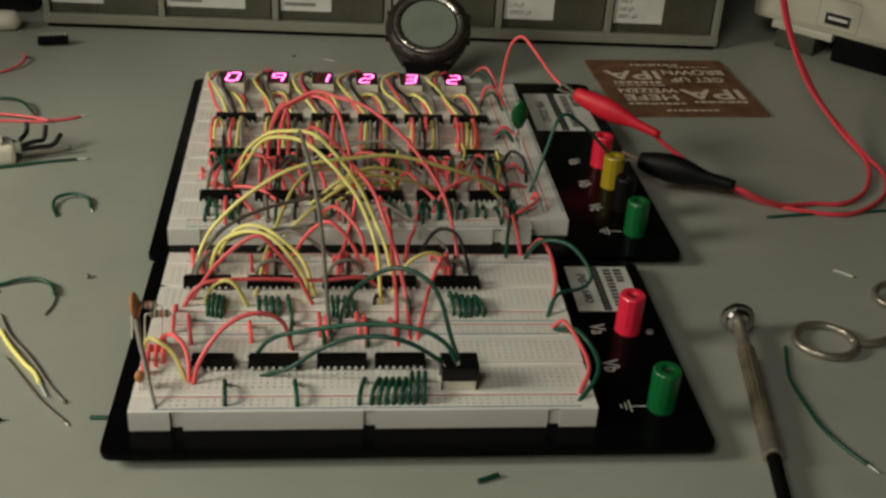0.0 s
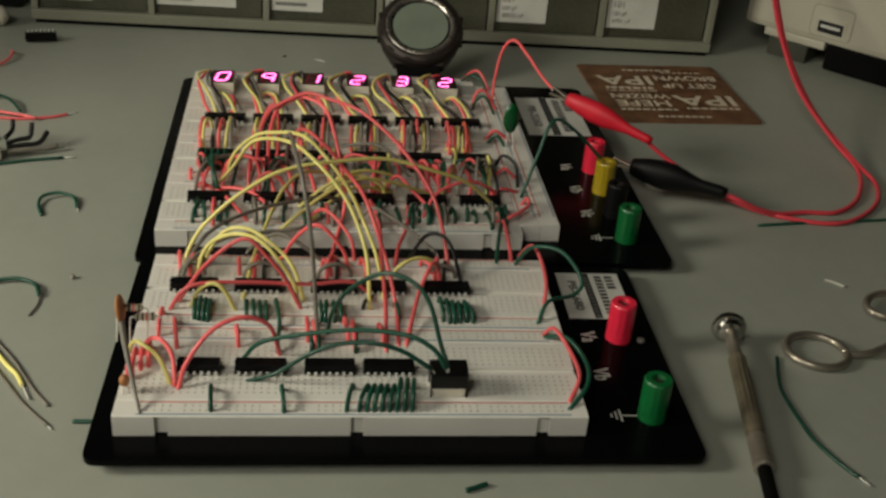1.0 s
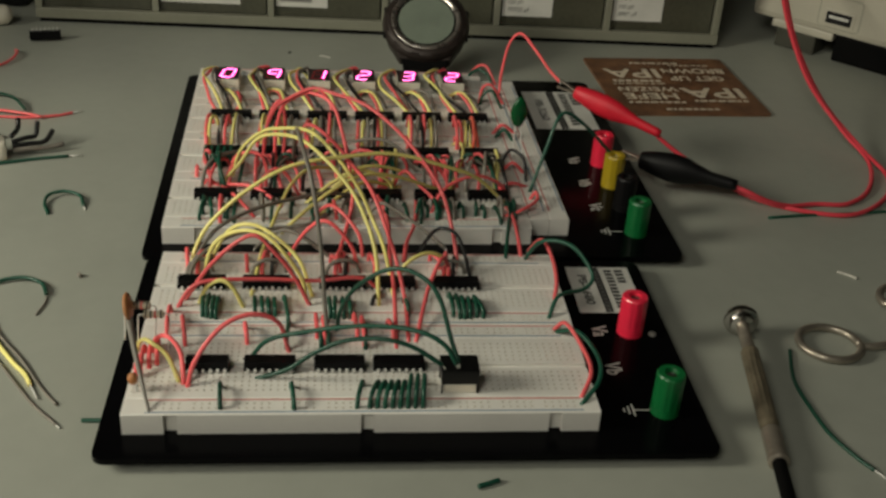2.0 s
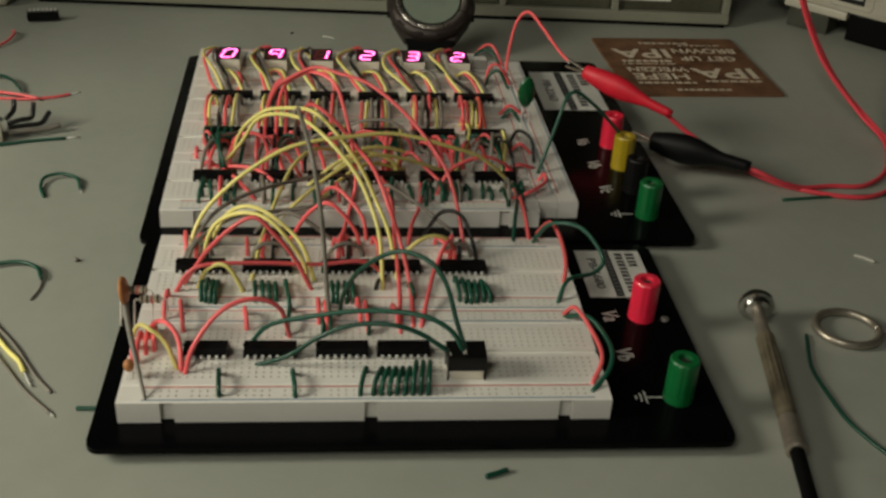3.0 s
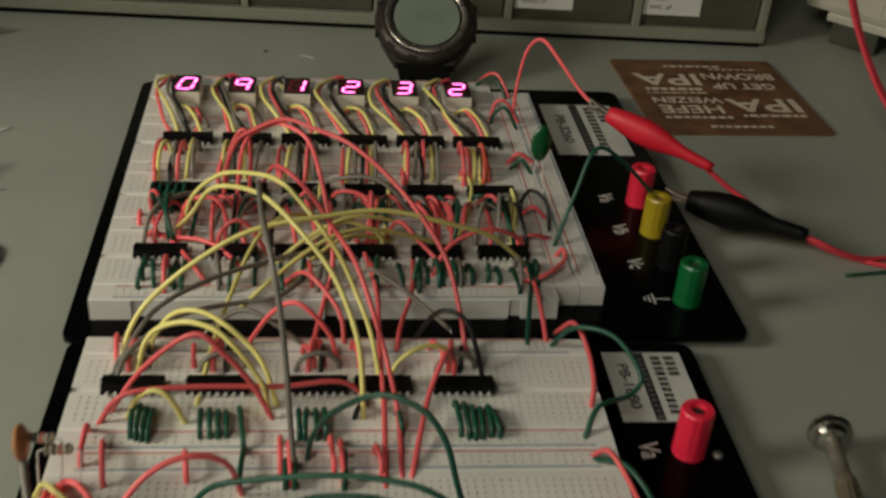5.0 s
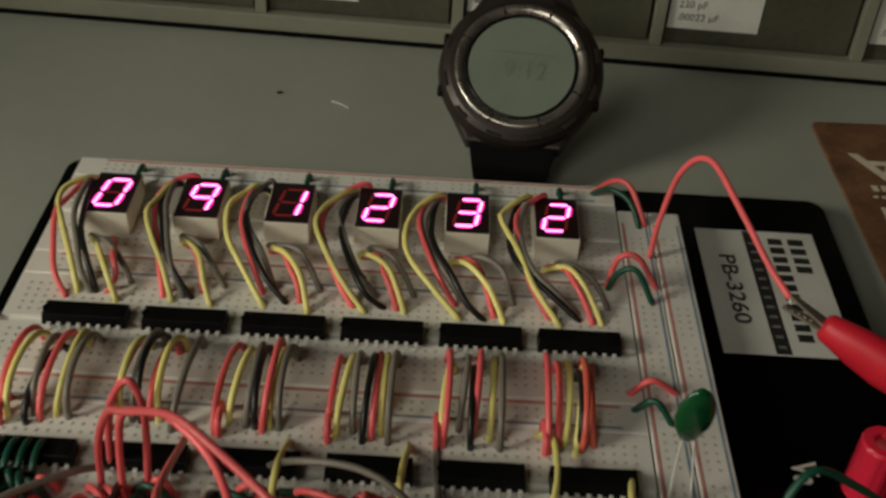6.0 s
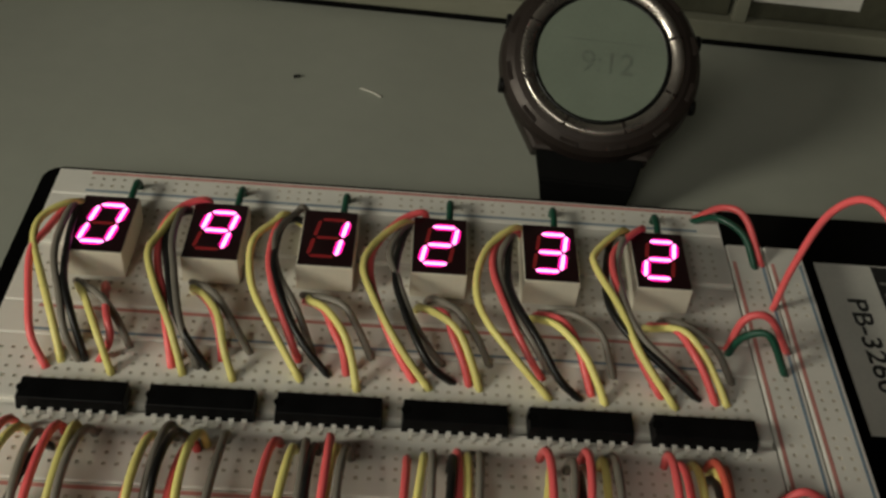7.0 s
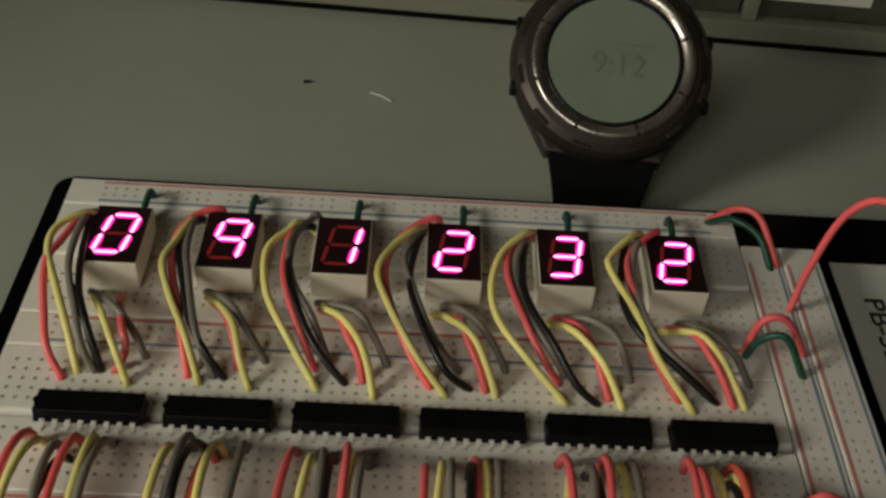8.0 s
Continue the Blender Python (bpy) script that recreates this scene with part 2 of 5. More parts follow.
def strip_mesh(length, depth, xs, ys, grooves, z0, z1, notches=()):
    """A moulded strip with sunk contact holes at xs by ys and open grooves (y0, y1)."""
    hw, rim = 0.41, 0.35
    gx = sorted({0.0, length, *[round(v, 3) for x in xs for v in (x - hw, x + hw)]})
    gy = sorted({0.0, rim, depth - rim, depth, *[round(v, 3) for y in ys for v in (y - hw, y + hw)], *[v for g in grooves for v in g]})
    hx = {round(x - hw, 3) for x in xs}
    hy = {round(y - hw, 3) for y in ys}
    ga = {g[0] for g in grooves}
    verts, faces, mats, index = [], [], [], {}

    def v(x, y, z):
        if z == z1 and (y == 0 or y == depth):
            z = z1 - rim  # rounded-off long edges
        key = (round(x, 3), round(y, 3), z)
        if key not in index:
            index[key] = len(verts)
            verts.append((x * MM, y * MM, z * MM))
        return index[key]

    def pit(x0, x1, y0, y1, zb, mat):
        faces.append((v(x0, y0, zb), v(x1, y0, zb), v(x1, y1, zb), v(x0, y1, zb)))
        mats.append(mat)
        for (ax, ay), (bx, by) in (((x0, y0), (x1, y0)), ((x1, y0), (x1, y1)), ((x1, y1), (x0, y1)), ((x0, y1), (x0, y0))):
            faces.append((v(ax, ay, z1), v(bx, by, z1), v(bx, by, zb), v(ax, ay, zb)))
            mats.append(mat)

    for j in range(len(gy) - 1):
        y0, y1 = gy[j], gy[j + 1]
        if y0 in ga:
            pit(0, length, y0, y1, z1 - 1.1, 0)
            continue
        if y0 not in hy:
            faces.append((v(0, y0, z1), v(length, y0, z1), v(length, y1, z1), v(0, y1, z1)))
            mats.append(0)
            continue
        for i in range(len(gx) - 1):
            x0, x1 = gx[i], gx[i + 1]
            if x0 in hx:
                # a shallow pit; the hole's inner shade comes from its darker material
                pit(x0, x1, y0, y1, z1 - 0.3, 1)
            else:
                faces.append((v(x0, y0, z1), v(x1, y0, z1), v(x1, y1, z1), v(x0, y1, z1)))
                mats.append(0)
    # sides with dovetail notches along the front edge
    run = [(0.0, 0.0)]
    for n0 in notches:
        run += [(n0, 0.0), (n0, 2.0), (n0 + 4.5, 2.0), (n0 + 4.5, 0.0)]
    run += [(length, 0.0), (length, depth), (0.0, depth)]
    for k in range(len(run)):
        (ax, ay), (bx, by) = run[k], run[(k + 1) % len(run)]
        top = [v(bx, by, z1 - rim), v(ax, ay, z1 - rim)]
        if ax == bx and abs(by - ay) == depth:
            s = 1 if by > ay else -1
            top[1:1] = [v(bx, by - s * rim, z1), v(ax, ay + s * rim, z1)]
        faces.append((v(ax, ay, z0), v(bx, by, z0), *top))
        mats.append(0)
    me = bpy.data.meshes.new("strip")
    me.from_pydata(verts, [], faces)
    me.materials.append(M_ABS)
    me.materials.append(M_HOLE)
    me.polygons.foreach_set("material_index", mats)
    return me


TERM_D, PITCH = 36.5, 2.54


def terminal_strip(parent, y, length):
    cols = [(length - 62 * PITCH) / 2 + PITCH * i for i in range(63)]
    mid = TERM_D / 2
    rows = [mid + s * (3.81 + PITCH * i) for s in (-1, 1) for i in range(5)]
    me = strip_mesh(length, TERM_D - 0.15, cols, rows, [(mid - 1.3, mid + 1.3)], DECK, TOP)
    ob = new("terminal_strip", me)
    ob.parent = parent
    ob.location = (0, y * MM, 0)
    return ob


def bus_strip(parent, y, length, depth, notches=(), m=None):
    groups = int((length - 10) / (6 * PITCH))
    x0 = (length - (groups * 6 - 2) * PITCH) / 2
    cols = [x0 + PITCH * (6 * g + i) for g in range(groups) for i in range(5)]
    rows = [depth / 2 - PITCH / 2, depth / 2 + PITCH / 2]
    me = strip_mesh(length, depth - 0.15, cols, rows, [], DECK, TOP, notches)
    ob = new("bus_strip", me)
    ob.parent = parent
    ob.matrix_local = m if m is not None else mmpose(0, y, 0)
    b0, b1 = depth / 2 - 3.4, depth / 2 + 3.4
    part("blue_stripe", box(8, length - 6, b0 - 0.34, b0 + 0.34, TOP - 0.2, TOP + 0.05), M_BLUELINE, ob, "printed blue rail line")
    part("red_stripe", box(8, length - 6, b1 - 0.42, b1 + 0.42, TOP - 0.2, TOP + 0.05), M_REDLINE, ob, "printed red rail line")
    return ob


def binding_post(parent, colour, x, y, tilt=0):
    post = new("binding_post")
    post.parent = parent
    post.matrix_local = mmpose(x, y, DECK, 15)
    tagged(post, "%s plastic binding post" % colour)
    part("base", lathe([(5.35, 0), (5.3, 3.3), (4.0, 3.3)], 28), M_POST[colour], post)
    part("stud", lathe([(1.9, 2), (1.9, 16.4)], 16), M_CHROME, post, "nickel stud")
    cap = bmesh.new()
    n = 36
    prof = [(5.1, 3.3), (5.3, 3.5), (5.3, 16.6), (4.8, 17.4), (2.6, 17.4), (2.5, 15.4)]
    rings = []
    for r, h in prof:
        ring = []
        for i in range(n):
            rr = r - (0.14 if (i % 3 == 0 and 3.4 < h < 17) else 0)
            a = 2 * math.pi * i / n
            ring.append(cap.verts.new((rr * MM * math.cos(a), rr * MM * math.sin(a), h * MM)))
        rings.append(ring)
    for p, q in zip(rings, rings[1:]):
        for i in range(n):
            cap.faces.new((p[i], p[(i + 1) % n], q[(i + 1) % n], q[i]))
    cap.faces.new(rings[0][::-1])
    cap.faces.new(rings[-1])
    part("cap", cap, M_POST[colour], post)
    return post


def maker_label(parent, x, y, w, h, code):
    """White sticker read from the side: a code, a dotted band and a block of dark capitals drawn as bars."""
    lab = new("sticker")
    lab.parent = parent
    lab.matrix_local = mmpose(x, y, DECK, 0)
    tagged(lab, "white paper maker's sticker with black print")
    part("sheet", box(0, w, 0, h, -0.3, 0.12, 0), M_PAPER, lab)
    lettering("code_print", code, w * 0.185, M_INK, lab, mmpose(w * 0.21, h * 0.5, 0.15, -90), squeeze=1.36, bold=0.1)
    part("band", box(w * 0.40, w * 0.52, 0.4, h - 0.4, 0, 0.16), M_INK, lab)
    for i in range(12):
        yy = h * (0.05 + 0.9 * i / 12)
        part("dash", box(w * 0.43, w * 0.49, yy, yy + 1.0, 0, 0.19), M_GREYINK, lab)
    rng = random.Random(7)
    for col, (a, b) in enumerate(((0.60, 0.72), (0.77, 0.90))):
        count = 11 if col == 0 else 4
        for i in range(count):
            yy = h * 0.94 - i * h * 0.078
            part("bar", box(w * a, w * b, yy - h * 0.055, yy - rng.uniform(0, 0.5), 0, 0.17), M_INK, lab)
    return lab


def panel(name, label, m, x0, x1, y0, y1):
    p = thing(name, label, "breadboard", "breadboard panels", m)
    part("plate", outline(rounded(x0, x1, y0, y1, 4.5), DECK - 2.2, DECK, 0.5), M_PLATE, p, "black painted steel plate")
    part("skirt", outline(rounded(x0 + 8, x1 - 8, y0 + 4, y1 - 4, 3), 6.4, DECK - 2.0), M_PLATE, p)
    for fx in (x0 + 14, x1 - 14):
        for fy in (y0 + 12, y1 - 12):
            f = part("rubber_foot", lathe([(5, 5), (5.6, 6.6)], 20), M_RUBBER, p)
            f.location = (fx * MM, fy * MM, 0)
    return p


def ground_sign(parent, x, y):
    for i, half in enumerate((3.4, 2.3, 1.1)):
        part("ground_print", box(x - i * 1.7 - 0.35, x - i * 1.7 + 0.35, y - half, y + half, DECK - 0.1, DECK + 0.08), M_WHITEINK, parent)
    part("ground_print", box(x, x + 6.5, y - 0.3, y + 0.3, DECK - 0.1, DECK + 0.07), M_WHITEINK, parent)


# front panel: two boards side by side, three posts' worth of print
front = panel("breadboard_panel", "smaller black breadboard panel with wired chips and coloured binding posts", mmpose(0, 0, 0), -8.5, 207, -12.8, 118.3)
y = 0.0
for kind in "btbbtb":
    if kind == "b":
        bus_strip(front, y, 165, 9.1, (14, 81, 147) if y == 0 else ())
        y += 9.1
    else:
        terminal_strip(front, y, 165)
        y += TERM_D
maker_label(front, 173.5, 76, 28, 36.5, "PB-1680")
binding_post(front, "red", 191, 62)
binding_post(front, "green", 192, 11)
for text, tx, ty in (("Va", 178.5, 62.5), ("Vb", 178.5, 37)):
    lettering("post_print", text, 9, M_WHITEINK, front, mmpose(tx, ty, DECK + 0.05, -90), squeeze=0.8, bold=0.16)
ground_sign(front, 180.5, 11.5)
rivet = part("plate_rivet", lathe([(1.7, 0), (1.6, 0.6), (1.0, 1.1)], 16), M_BRIGHT, front)
rivet.location = (200 * MM, 60 * MM, DECK * MM)

# rear panel: four terminal strips, five rails across and two rails along its side
REAR = mmpose(-3.8, 130.2, 0, 0.9)
rear = panel("breadboard_panel", "larger black breadboard panel packed with chips, displays and wires", REAR, -8, 235, -11.5, 204.5)
y = 0.0
for kind in "btbtbtbtb":
    if kind == "b":
        bus_strip(rear, y, 165, 9.6, (14, 81, 147) if y == 0 else ())
        y += 9.6
    else:
        terminal_strip(rear, y, 165)
        y += TERM_D
for k in range(2):
    bus_strip(rear, 0, 173, 9.3, (), mmpose(165.3 + 9.4 * (k + 1), 8.5, 0, 90))
maker_label(rear, 191.3, 131, 36.5, 55.5, "PB-3260")
for colour, py in (("red", 86), ("yellow", 61), ("black", 36), ("green", 11)):
    binding_post(rear, colour, 217.5, py)
for text, ty in (("Va", 90), ("Vb", 63.5), ("Vc", 37)):
    lettering("post_print", text, 9, M_WHITEINK, rear, mmpose(204, ty, DECK + 0.05, -90), squeeze=0.8, bold=0.16)
ground_sign(rear, 205, 12.5)

# ---- chips, displays and small parts on the panels ----
PIN_MESH = {}


def chip(m, length, pins, label="black chip with tinned legs plugged into a breadboard", group="chips on the breadboards"):
    """A dual in-line chip; its origin is the middle of its front left corner on the strip's top."""
    c = thing("chip", label, "chip", group, m)
    body = outline([(0, 0.25), (length, 0.25), (length, 6.35), (0, 6.35)], 0.7, 4.15)
    for v in body.verts:
        if v.co.z > 3 * MM:
            v.co.y += 0.00035 if v.co.y < 3 * MM else -0.00035
            v.co.x += 0.0003 if v.co.x < 1 * MM else -0.0003
    bmesh.ops.bevel(body, geom=body.edges[:], offset=0.12 * MM, segments=1, affect="EDGES")
    part("body", body, M_CHIP, c)
    part("notch", lathe([(1.1, 4.1), (1.1, 4.18), (0.8, 4.16)], 14), M_RUBBER, c).location = (0.9 * MM, 3.3 * MM, 0)
    if "pin" not in PIN_MESH:
        b = box(-0.52, 0.52, -0.6, -0.32, 0.9, 1.65, 0.06)
        box(-0.52, 0.52, -0.55, 0.5, 1.4, 1.7, 0.05, b)
        box(-0.26, 0.26, -0.62, -0.36, -2.0, 0.6, 0.0, b)
        me = bpy.data.meshes.new("pin")
        b.to_mesh(me)
        b.free()
        me.materials.append(M_PIN)
        PIN_MESH["pin"] = me
    step = 2.54
    x0 = (length - (pins - 1) * step) / 2
    for i in range(pins):
        for side in (0, 1):
            o = new("pin", PIN_MESH["pin"])
            o.parent = c
            o.matrix_local = mmpose(x0 + i * step, 0.1, 0, 0) if side == 0 else mmpose(x0 + i * step, 6.5, 0, 180)
    return c


SEGMENTS = {"0": "abcdef", "1": "bc", "2": "abged", "3": "abgcd", "9": "abfgc", "4": "fgbc"}


def display(m, digit, label):
    """A seven-segment digit standing on the strip; origin at its front left corner."""
    d = thing("digit_display", label, "display", "digits of the clock", m)
    w, h, z = 12.7, 19.0, 8.0
    part("case", box(0, w, 0, h, 0.6, z, 0.25), M_DISP, d, "off-white plastic case")
    part("face", box(0.25, w - 0.25, 0.25, h - 0.25, z - 0.3, z + 0.12, 0.05), M_FACE, d, "dark red-black face")
    # centres of the segments on a slanted figure
    cx, cy, hw, hh, t = w / 2, h / 2, 3.15, 6.2, 0.85

    def sl(x, y):
        return (cx + x + 0.16 * y, cy + y)

    def bar(x0, y0, x1, y1, t=t, lo=z + 0.05, hi=z + 0.2):
        dx, dy = x1 - x0, y1 - y0
        ln = math.hypot(dx, dy)
        ux, uy = dx / ln, dy / ln
        nx, ny = -uy * t / 2, ux * t / 2
        g = 0.42
        a, b = (x0 + ux * g, y0 + uy * g), (x1 - ux * g, y1 - uy * g)
        e = t / 2
        pts = [(a[0], a[1]), (a[0] + ux * e - nx, a[1] + uy * e - ny), (b[0] - ux * e - nx, b[1] - uy * e - ny), (b[0], b[1]), (b[0] - ux * e + nx, b[1] - uy * e + ny), (a[0] + ux * e + nx, a[1] + uy * e + ny)]
        return outline([sl(*p) for p in pts], lo, hi)

    ends = {"a": (-hw, hh, hw, hh), "b": (hw, 0, hw, hh), "c": (hw, -hh, hw, 0), "d": (-hw, -hh, hw, -hh), "e": (-hw, -hh, -hw, 0), "f": (-hw, 0, -hw, hh), "g": (-hw, 0, hw, 0)}
    for key, e in ends.items():
        lit = key in SEGMENTS[digit]
        part("segment", bar(*e), M_ON if lit else M_OFF, d, "glowing magenta segment" if lit else "dark red segment")
        # a wider, dimmer layer stands in for the segment's glow on the face
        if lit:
            part("segment_rim", bar(*e, 1.95, z + 0.04, z + 0.15), M_HALO, d, "dim magenta halo drawn round a lit segment")
    dot = part("point", lathe([(0.6, z + 0.05), (0.6, z + 0.16)], 12), M_FACE, d)
    dot.location = ((cx + 4.1) * MM, (cy - hh) * MM, 0)
    for i in range(5):
        for yy in (1.9, 17.1):
            part("leg", box(cx - 5.08 + 2.54 * i - 0.25, cx - 5.08 + 2.54 * i + 0.25, yy - 0.25, yy + 0.25, -2, 0.7), M_PIN, d)
    return d


WIRE_LABEL = {
    "red": "red insulated jumper wire bridging the breadboards' contacts",
    "green": "dark green insulated jumper wire bridging the breadboards' contacts",
    "yellow": "yellow insulated jumper wire bridging the breadboards' contacts",
    "grey": "grey insulated jumper wire bridging the breadboards' contacts",
    "black": "black insulated jumper wire bridging the breadboards' contacts",
    "orange": "orange insulated jumper wire bridging the breadboards' contacts",
}


def wire(colour, *points, r=0.86, n=6, group="jumper wires", label=""):
    """A jumper wire through a few points in world millimetres; its ends go down into contacts."""
    pts = [Vector(p) for p in points]
    bend = random.Random(round(1000 * (pts[0].x + 3 * pts[0].y + pts[-1].x)))
    for k in range(1, len(pts) - 1):
        pts[k] = pts[k] + Vector((bend.uniform(-0.5, 0.5), bend.uniform(-0.5, 0.5), bend.uniform(-0.4, 0.5)))
    line = smooth_line(pts, n)
    ob = link("jumper_wire", tube(line, r, 8), WIRE[colour])
    tagged(ob, label or WIRE_LABEL[colour], "wire", group)
    for end, nxt in ((line[0], line[1]), (line[-1], line[-2])):
        d = (end - nxt).normalized()
        d = (d + Vector((0, 0, -0.8))).normalized()
        part("bare_end", tube([end - d * 0.3, end + d * 1.6], 0.32, 6), M_PIN, ob, "tinned bare end")
    return ob


def arch(colour, p, q, h, lean=(0, 0), r=0.86, m=None, top=TOP, k=1.33, group="jumper wires", label=""):
    """A jumper bowed from p to q over a height h above the strips."""
    p3, q3 = Vector((p[0], p[1], top - 0.4)), Vector((q[0], q[1], top - 0.4))
    up = Vector((lean[0], lean[1], h * k))
    line = bezier(p3, p3 + up, q3 + up, q3, 12)
    if m is not None:
        line = [(m @ (v * MM)) / MM for v in line]
    ob = link("jumper_wire", tube(line, r, 7), WIRE[colour])
    return tagged(ob, label or WIRE_LABEL[colour], "wire", group)


def staple(colour, x0, y0, x1, y1, h=2.6, r=0.86, m=None, tilt=0.0):
    """A short bridge cut to lie close over the strip."""
    d = Vector((x1 - x0, y1 - y0, 0))
    s = Vector((tilt, 0, 0))
    pts = [Vector((x0, y0, TOP - 0.5)), Vector((x0, y0, TOP + h * 0.7)) + d * 0.06 + s * 0.6, Vector((x0, y0, TOP + h)) + d * 0.25 + s, Vector((x0, y0, TOP + h)) + d * 0.75 + s, Vector((x1, y1, TOP + h * 0.7)) - d * 0.06 + s * 0.6, Vector((x1, y1, TOP - 0.5))]
    if m is not None:
        pts = [(m @ (v * MM)) / MM for v in pts]
    ob = link("short_jumper", tube(smooth_line(pts, 3), r, 7), WIRE[colour])
    return tagged(ob, "short %s jumper lying close over the strip's contacts" % colour, "wire", "short jumpers")


rng = random.Random(11)

# front panel chips
for x0, ln, n in ((18.8, 15.5, 6), (39.3, 18.6, 7), (64.3, 18.6, 7), (85.6, 19.0, 7)):
    chip(mmpose(x0, 23.0, TOP), ln, n)
for x0, ln, n in ((9.4, 19.2, 7), (34.9, 19.2, 7), (65.5, 19.2, 7), (86.5, 18.2, 7), (111.5, 19.4, 7)):
    chip(mmpose(x0, 78.2, TOP, 0.3), ln, n)

# black relay on white feet
relay = thing("relay", "black relay block with a white underside on the front breadboard", "relay", m=mmpose(109.2, 10.6, TOP))
part("body", box(0, 13.6, 0.2, 10.2, 3.8, 9.8, 0.5), M_DARK, relay)
part("base", box(1.4, 12.6, 0.5, 9.9, 0.2, 3.8, 0.3), M_DISP, relay, "white plastic base")
for lx in (0.1, 12.9):
    for ly in (0.3, 9.4):
        part("leg", box(lx, lx + 0.6, ly, ly + 0.5, -1.5, 3.9), M_DARK, relay)

# rear panel chips, three rows, and the six digits
for i in range(6):
    chip(REAR @ mmpose(11.8 + 25.45 * i, 117.0, TOP), 21.6, 8)
for i in range(6):
    chip(REAR @ mmpose(13.2 + 25.4 * i, 71.4, TOP), 20.0, 8)
for i, ln in enumerate((19.4, 19.4, 19.4, 19.4, 19.4, 19.4)):
    chip(REAR @ mmpose(11.7 + 25.4 * i, 24.6, TOP), ln, 7)
WORDS = ("nought", "nine", "one", "two", "three", "two")
for i, digit in enumerate("091232"):
    display(REAR @ mmpose(11.85 + 25.45 * i, 155.9, TOP), digit, "white seven-segment display lit magenta showing %s" % WORDS[i])
    staple("green", 20.6 + 25.45 * i, 179.0, 20.8 + 25.45 * i, 188.0, 3.0, m=REAR, r=0.85)

# wires from each digit's top pins round its left side to its driver chip, then those from its lower pins
def digit_wire(colour, *points):
    """A jumper from a digit to its chip, through points on the rear panel."""
    wire(colour, *[tuple((REAR @ (Vector(p) * MM)) / MM) for p in points], n=5, label="%s jumper wire curving from a digit display to its chip" % colour)


digit_wire("red", (13.3, 176.6, 19.6), (10.5, 172.0, 28.0), (7.3, 160.2, 29.1), (5.6, 153.5, 29.0), (8.8, 140.9, 27.3), (11.1, 133.8, 24.3), (14.4, 129.1, 19.6))
digit_wire("yellow", (14.2, 176.6, 19.6), (11.0, 172.0, 28.6), (6.0, 165.7, 29.5), (5.5, 157.8, 29.5), (9.7, 147.2, 28.2), (14.1, 136.9, 24.7), (17.0, 130.8, 19.6))
digit_wire("grey", (15.2, 176.6, 19.6), (10.6, 172.0, 28.0), (10.5, 155.8, 29.0), (14.9, 140.8, 27.8), (17.7, 134.2, 24.3), (20.5, 131.5, 19.6))
digit_wire("black", (16.1, 176.6, 19.6), (11.1, 172.0, 27.4), (13.3, 150.7, 28.7), (17.9, 139.0, 27.4), (21.8, 131.6, 19.6))
digit_wire("red", (38.8, 176.6, 19.6), (40.4, 175.4, 28.0), (35.2, 172.0, 28.9), (32.2, 163.1, 29.2), (33.2, 154.2, 28.4), (35.9, 145.6, 27.2), (37.5, 137.4, 24.2), (39.7, 131.0, 19.6))
digit_wire("yellow", (39.7, 176.6, 19.6), (34.9, 172.0, 28.6), (31.5, 161.6, 29.6), (31.1, 154.8, 29.6), (34.4, 146.1, 28.4), (38.6, 137.3, 26.1), (42.4, 129.2, 19.6))
digit_wire("grey", (40.6, 176.6, 19.6), (35.5, 172.0, 28.0), (34.4, 161.6, 29.0), (36.7, 151.3, 29.0), (40.5, 137.5, 26.0), (45.3, 131.4, 19.6))
digit_wire("black", (41.5, 176.6, 19.6), (35.8, 172.0, 27.4), (32.9, 164.0, 28.4), (35.4, 152.1, 28.6), (38.4, 141.6, 27.4), (42.6, 135.0, 24.4), (47.4, 131.2, 19.6))
digit_wire("yellow", (64.2, 176.6, 19.6), (58.9, 172.0, 28.6), (56.3, 168.2, 29.1), (52.9, 160.3, 29.6), (54.4, 148.0, 28.8), (59.7, 138.2, 26.7), (66.8, 129.5, 19.6))
digit_wire("red", (65.2, 176.6, 19.6), (59.1, 172.0, 28.0), (56.7, 159.3, 29.1), (58.6, 148.0, 28.3), (63.4, 138.8, 24.6), (65.8, 134.9, 19.6))
digit_wire("grey", (66.0, 176.6, 19.6), (62.3, 174.6, 28.0), (61.2, 173.2, 28.3), (57.8, 164.1, 29.2), (59.6, 153.5, 28.5), (64.1, 144.2, 26.2), (68.7, 136.7, 19.6))
digit_wire("black", (67.0, 176.6, 19.6), (61.3, 172.2, 27.4), (58.4, 167.4, 28.2), (58.2, 154.1, 28.7), (61.6, 144.3, 27.7), (66.6, 136.1, 24.9), (72.6, 131.3, 19.6))
digit_wire("red", (89.7, 176.6, 19.6), (91.2, 175.9, 28.0), (84.9, 172.2, 28.9), (79.8, 162.9, 29.1), (79.7, 154.0, 28.4), (81.9, 144.6, 27.2), (85.9, 135.7, 23.6), (90.4, 131.3, 19.6))
digit_wire("yellow", (90.6, 176.6, 19.6), (86.9, 172.0, 28.6), (80.0, 163.6, 29.6), (77.9, 155.4, 29.5), (80.1, 146.4, 28.5), (84.5, 138.1, 26.8), (88.8, 133.4, 24.0), (93.8, 129.3, 19.6))
digit_wire("grey", (91.5, 176.6, 19.6), (87.0, 172.0, 28.0), (83.7, 162.4, 29.0), (85.6, 152.4, 28.8), (89.5, 143.1, 26.9), (93.3, 137.7, 22.8), (96.5, 136.4, 19.6))
